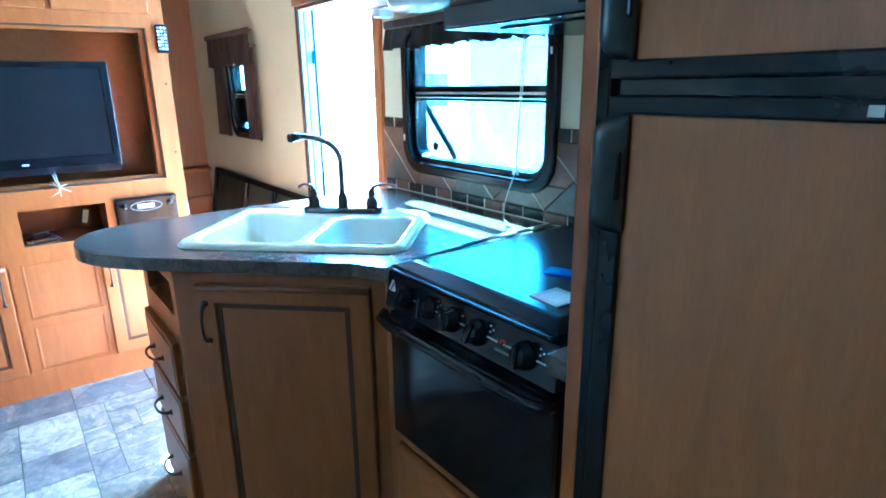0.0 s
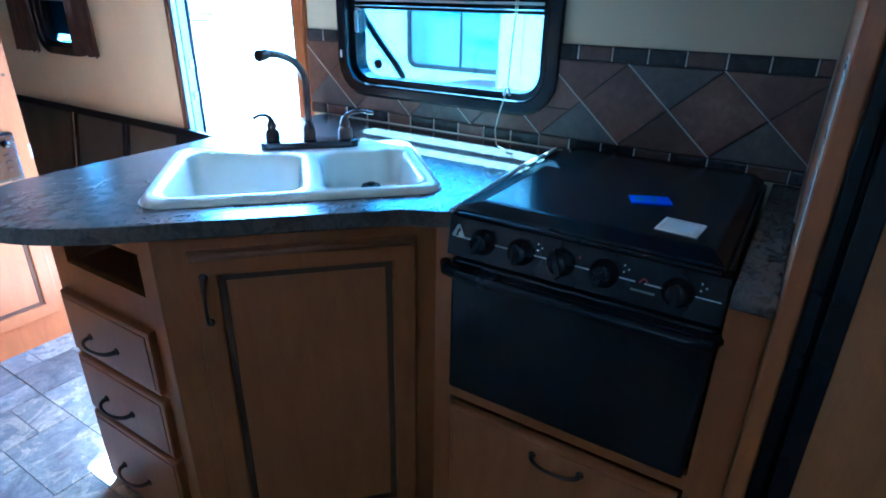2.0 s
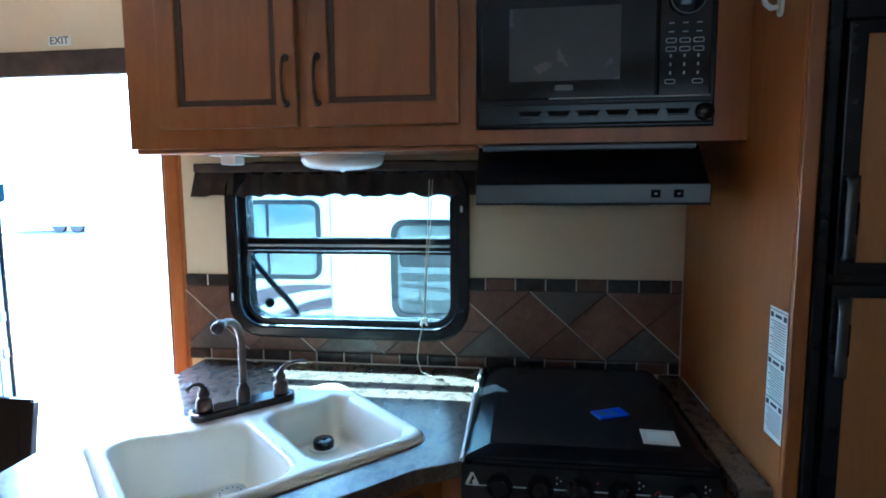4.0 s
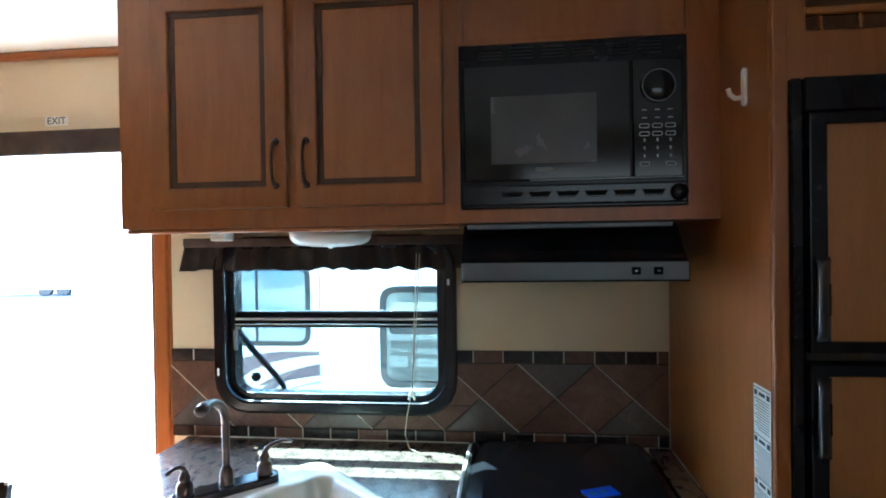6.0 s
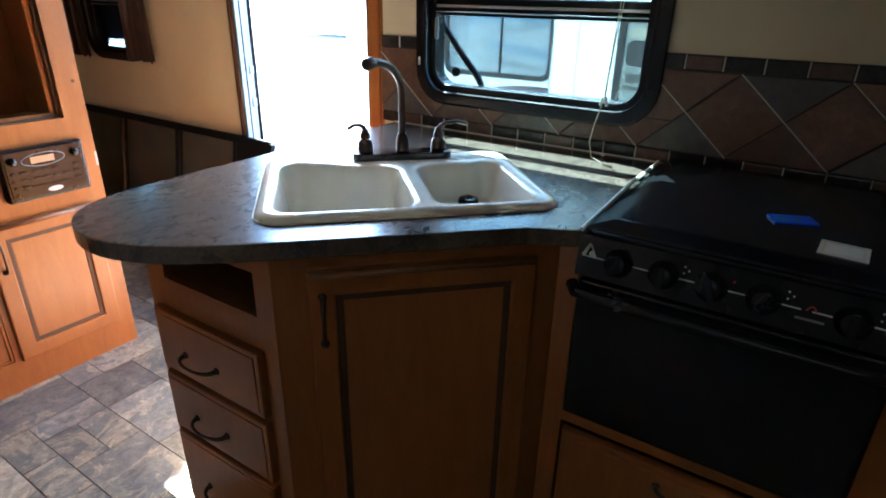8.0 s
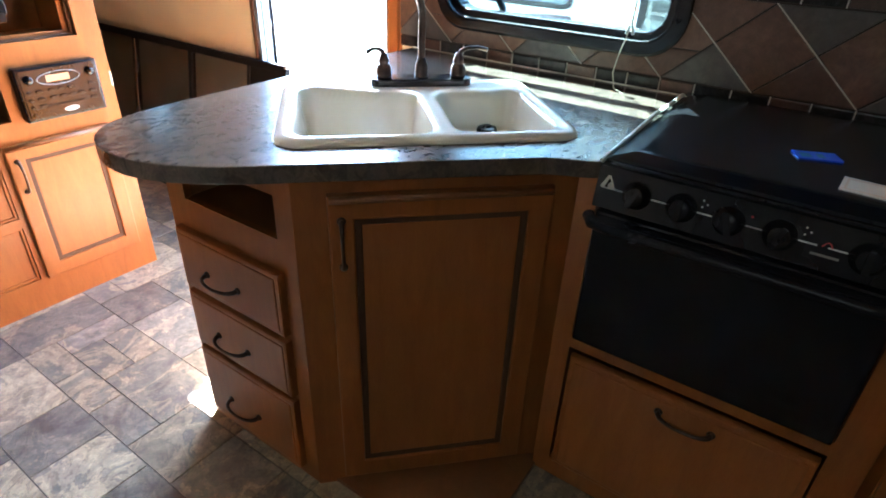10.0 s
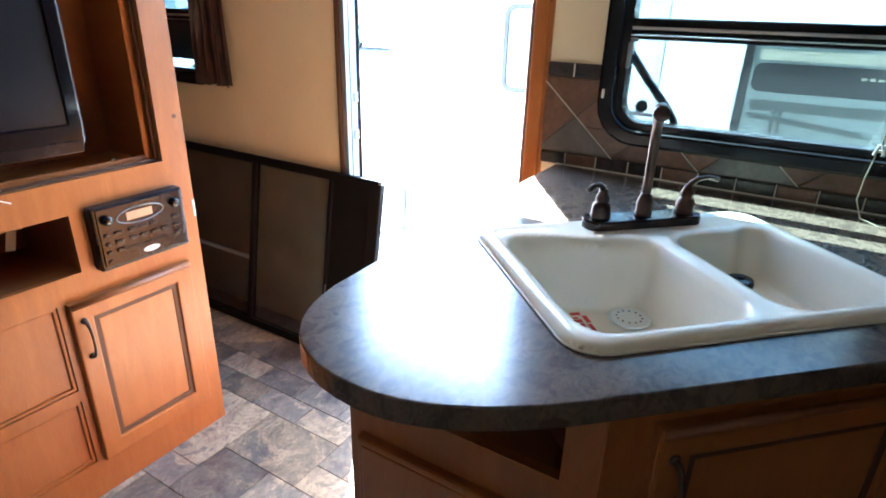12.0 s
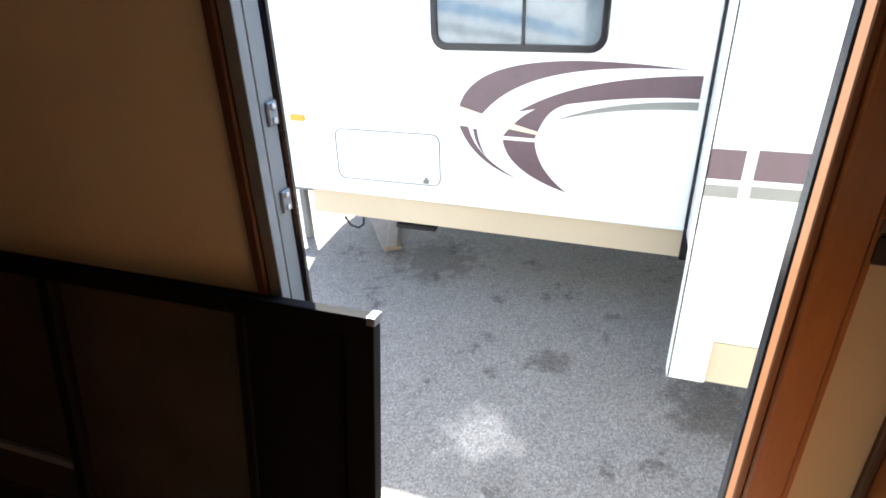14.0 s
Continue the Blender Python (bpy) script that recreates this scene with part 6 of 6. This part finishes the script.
# more trailers across the lot
def far_trailer(x, y, turn, length, label):
    m = Matrix.Translation((x, y, GZ)) @ Matrix.Rotation(radians(turn), 4, "Z")
    t = thing("parked_trailer", (x, y, GZ), label, "trailer", "far parked trailers")
    part("body", moved(box(-1.2, 1.2, -length / 2, length / 2, 0.55, 3.1, 0.12, 2), m), TRAILERW, t)
    part("skirt", moved(box(-1.18, 1.18, -length / 2 + 0.1, length / 2 - 0.1, 0.35, 0.56), m), GREYVINYL, t)
    for k in (-1, 0, 1):
        part("window", moved(box(-1.215, -1.19, k * length / 3.4 - 0.45, k * length / 3.4 + 0.45, 1.6, 2.25, 0.01), m), FARPANE, t, "hazy window")
    part("stripe", moved(box(-1.21, -1.195, -length / 2 + 0.4, length / 2 - 0.4, 1.05, 1.25), m), GREYVINYL, t)
    for k in (-0.45, 0.45):
        part("wheel", moved(rod((-1.1, k, 0.36), (-0.85, k, 0.36), 0.36, 20), m), BLACK, t)


far_trailer(27.0, 24.0, 8, 7.5, "white travel trailer parked across the lot")
far_trailer(36.0, 33.0, -12, 8.5, "white travel trailer with a blue stripe far off")
far_trailer(30.0, 44.0, 20, 7.0, "white travel trailer at the back of the lot")


# ---- wall tiles ----
ts = thing("backsplash", (WX, 1.4, CT), "slate-look diamond tile backsplash with mosaic borders", "backsplash", kind="structure")
part("grout_bed", join(box(WX - 0.004, WX - 0.0005, 0.606, WIN[0], 0.906, 1.195), box(WX - 0.004, WX - 0.0005, WIN[0], WIN[1], 0.906, WIN[2]), box(WX - 0.004, WX - 0.0005, WIN[1], 2.196, 0.906, 1.195)), GROUTBED, ts)
ZB, ZM, ZP = 0.944, 1.0495, 1.155
HW, HZ = 0.1155, (ZP - ZB) / 2
Y0 = 1.056
clear = (WIN[0] - 0.001, WIN[1] + 0.001, WIN[2] - 0.001)


def cut(poly, axis, limit, keep_above):
    out = []
    for i, a in enumerate(poly):
        b = poly[(i + 1) % len(poly)]
        ina, inb = (a[axis] >= limit) == keep_above, (b[axis] >= limit) == keep_above
        if ina:
            out.append(a)
        if ina != inb:
            t = (limit - a[axis]) / (b[axis] - a[axis])
            out.append(tuple(p + (q - p) * t for p, q in zip(a, b)))
    return out


def shrink(poly, d):
    cx, cy = sum(p[0] for p in poly) / len(poly), sum(p[1] for p in poly) / len(poly)
    r = max(math.hypot(p[0] - cx, p[1] - cy) for p in poly)
    k = 1 - d * 1.5 / r
    return [(cx + (x - cx) * k, cy + (y - cy) * k) for x, y in poly]


def area(poly):
    return abs(sum(a[0] * b[1] - b[0] * a[1] for a, b in zip(poly, poly[1:] + poly[:1]))) / 2


def tile_piece(poly, mat, name):
    poly = shrink(poly, 0.0024)
    if len(poly) < 3 or area(poly) < 2e-4:
        return
    cy, cz = sum(p[0] for p in poly) / len(poly), sum(p[1] for p in poly) / len(poly)
    bm = prism([(-(y - cy), z - cz) for y, z in poly], 0, 0.0065, 0.0022)
    ob = new(name, mesh_of(faced(bm, 0, 0, 0), mat))
    ob.parent = ts
    ob.location = Vector((WX - 0.0008, cy, cz)) - Vector((WX, 1.4, CT))


def pieces_round_window(poly):
    """A tile, cut where the window frame covers it."""
    poly = cut(cut(poly, 0, 0.607, True), 0, 2.195, False)
    if not poly:
        return []
    lowp = cut(poly, 1, clear[2], False)
    up = cut(poly, 1, clear[2], True)
    out = [lowp] if lowp else []
    if up:
        for p in (cut(up, 0, clear[0], False), cut(up, 0, clear[1], True)):
            if p:
                out.append(p)
    covered = cut(cut(up, 0, clear[0], True), 0, clear[1], False) if up else []
    return out if covered else [poly]


for k in range(-3, 7):
    yc = Y0 + k * 2 * HW
    full = [(yc, ZB), (yc + HW, ZM), (yc, ZP), (yc - HW, ZM)]
    up = [(yc + HW, ZM), (yc + 2 * HW, ZP), (yc, ZP)]
    dn = [(yc + HW, ZM), (yc, ZB), (yc + 2 * HW, ZB)]
    for poly, mat in ((full, TILEBROWN), (up, TILEGREY if k % 2 else TILEBROWN), (dn, TILEGREY if (k + 1) % 2 else TILEBROWN)):
        for p in pieces_round_window(poly):
            if len(p) >= 3:
                tile_piece(p, mat, "tile")
def joint_strip(poly):
    """A thin pale joint, let in between the tiles."""
    for p in pieces_round_window(poly):
        if len(p) < 3 or area(p) < 1e-5:
            continue
        cy, cz = sum(q[0] for q in p) / len(p), sum(q[1] for q in p) / len(p)
        ob = new("grout_joint", mesh_of(faced(prism([(-(y - cy), z - cz) for y, z in p], 0, 0.0062), 0, 0, 0), GROUT))
        ob.parent = ts
        ob.location = Vector((WX - 0.0008, cy, cz)) - Vector((WX, 1.4, CT))


for k in range(-4, 7):
    yk, w = Y0 + k * 2 * HW, 0.0021
    for q in (0, 1):
        ya, za = yk + HW * q, ZB + HZ * q
        joint_strip([(ya - w, za), (ya + w, za), (ya + HW + w, za + HZ), (ya + HW - w, za + HZ)])
PW = 0.0922
for k in range(18):
    ya = 0.640 + (k - 1) * PW
    yb = ya + PW
    for z0, z1, dark in ((1.158, 1.194, k % 3 != 0), (0.908, 0.9415, (k * 5 + 1) % 3 != 0)):
        poly = [(ya, z0), (yb, z0), (yb, z1), (ya, z1)]
        for p in pieces_round_window(poly):
            if len(p) >= 3:
                tile_piece(p, MOSDARK if dark else MOSBROWN, "mosaic_tile")
        joint_strip([(ya - 0.0016, z0), (ya + 0.0016, z0), (ya + 0.0016, z1), (ya - 0.0016, z1)])

# ---- floor ----
fo = thing("floor", (0, 1.5, 0), "slate-look vinyl tile floor, grey-brown and worn", "floor", kind="structure")
part("underlay", box(-1.35, WX, -2.2, 4.85, -0.05, -0.0035), FLOORGAP, fo)
UNIT, FX0, FY0 = 0.1015, 0.660 - 20 * 0.1015, 2.590 - 48 * 0.1015
NXT, NYT = 28, 71
used = {(20 + a, 48 + b) for a in range(2) for b in range(3)}
slots = [(20, 48, 2, 3)]
rnd = random.Random(11)
for j in range(NYT):
    for i in range(NXT):
        if (i, j) in used:
            continue
        for w, h in rnd.sample([(2, 3), (2, 3), (3, 2), (2, 2), (2, 2), (3, 3), (2, 1), (1, 2)], 8) + [(1, 1)]:
            cells = {(i + a, j + b) for a in range(w) for b in range(h)}
            if not (cells & used) and i + w <= NXT and j + h <= NYT:
                break
        used |= cells
        slots.append((i, j, w, h))
FLOORMESH, spare = {}, []
for i, j, w, h in slots:
    x0, x1 = max(-1.35, FX0 + i * UNIT), min(WX - 0.001, FX0 + (i + w) * UNIT)
    y0, y1 = max(-2.2, FY0 + j * UNIT), min(4.85, FY0 + (j + h) * UNIT)
    if x1 - x0 < 0.015 or y1 - y0 < 0.015:
        continue
    sx, sy = round(x1 - x0, 4), round(y1 - y0, 4)
    g = 0.0014
    piece = prism([(-sx / 2 + g, -sy / 2 + g), (sx / 2 - g, -sy / 2 + g), (sx / 2 - g, sy / 2 - g), (-sx / 2 + g, sy / 2 - g)], -0.0034, 0.0, 0.0008)
    at = Vector(((x0 + x1) / 2, (y0 + y1) / 2 - 1.5, 0))
    if y0 < 1.4 or x1 < -0.5:
        spare.append(moved(piece, Matrix.Translation(at)))
        continue
    if (sx, sy) not in FLOORMESH:
        FLOORMESH[(sx, sy)] = mesh_of(piece, FLOORTILE)
    ob = new("floor_tile", FLOORMESH[(sx, sy)])
    ob.parent = fo
    ob.location = at
rest = new("floor_tiles", mesh_of(join(*spare), FLOORTILE))
rest.parent = fo
tagged(rest, kind="stuff")
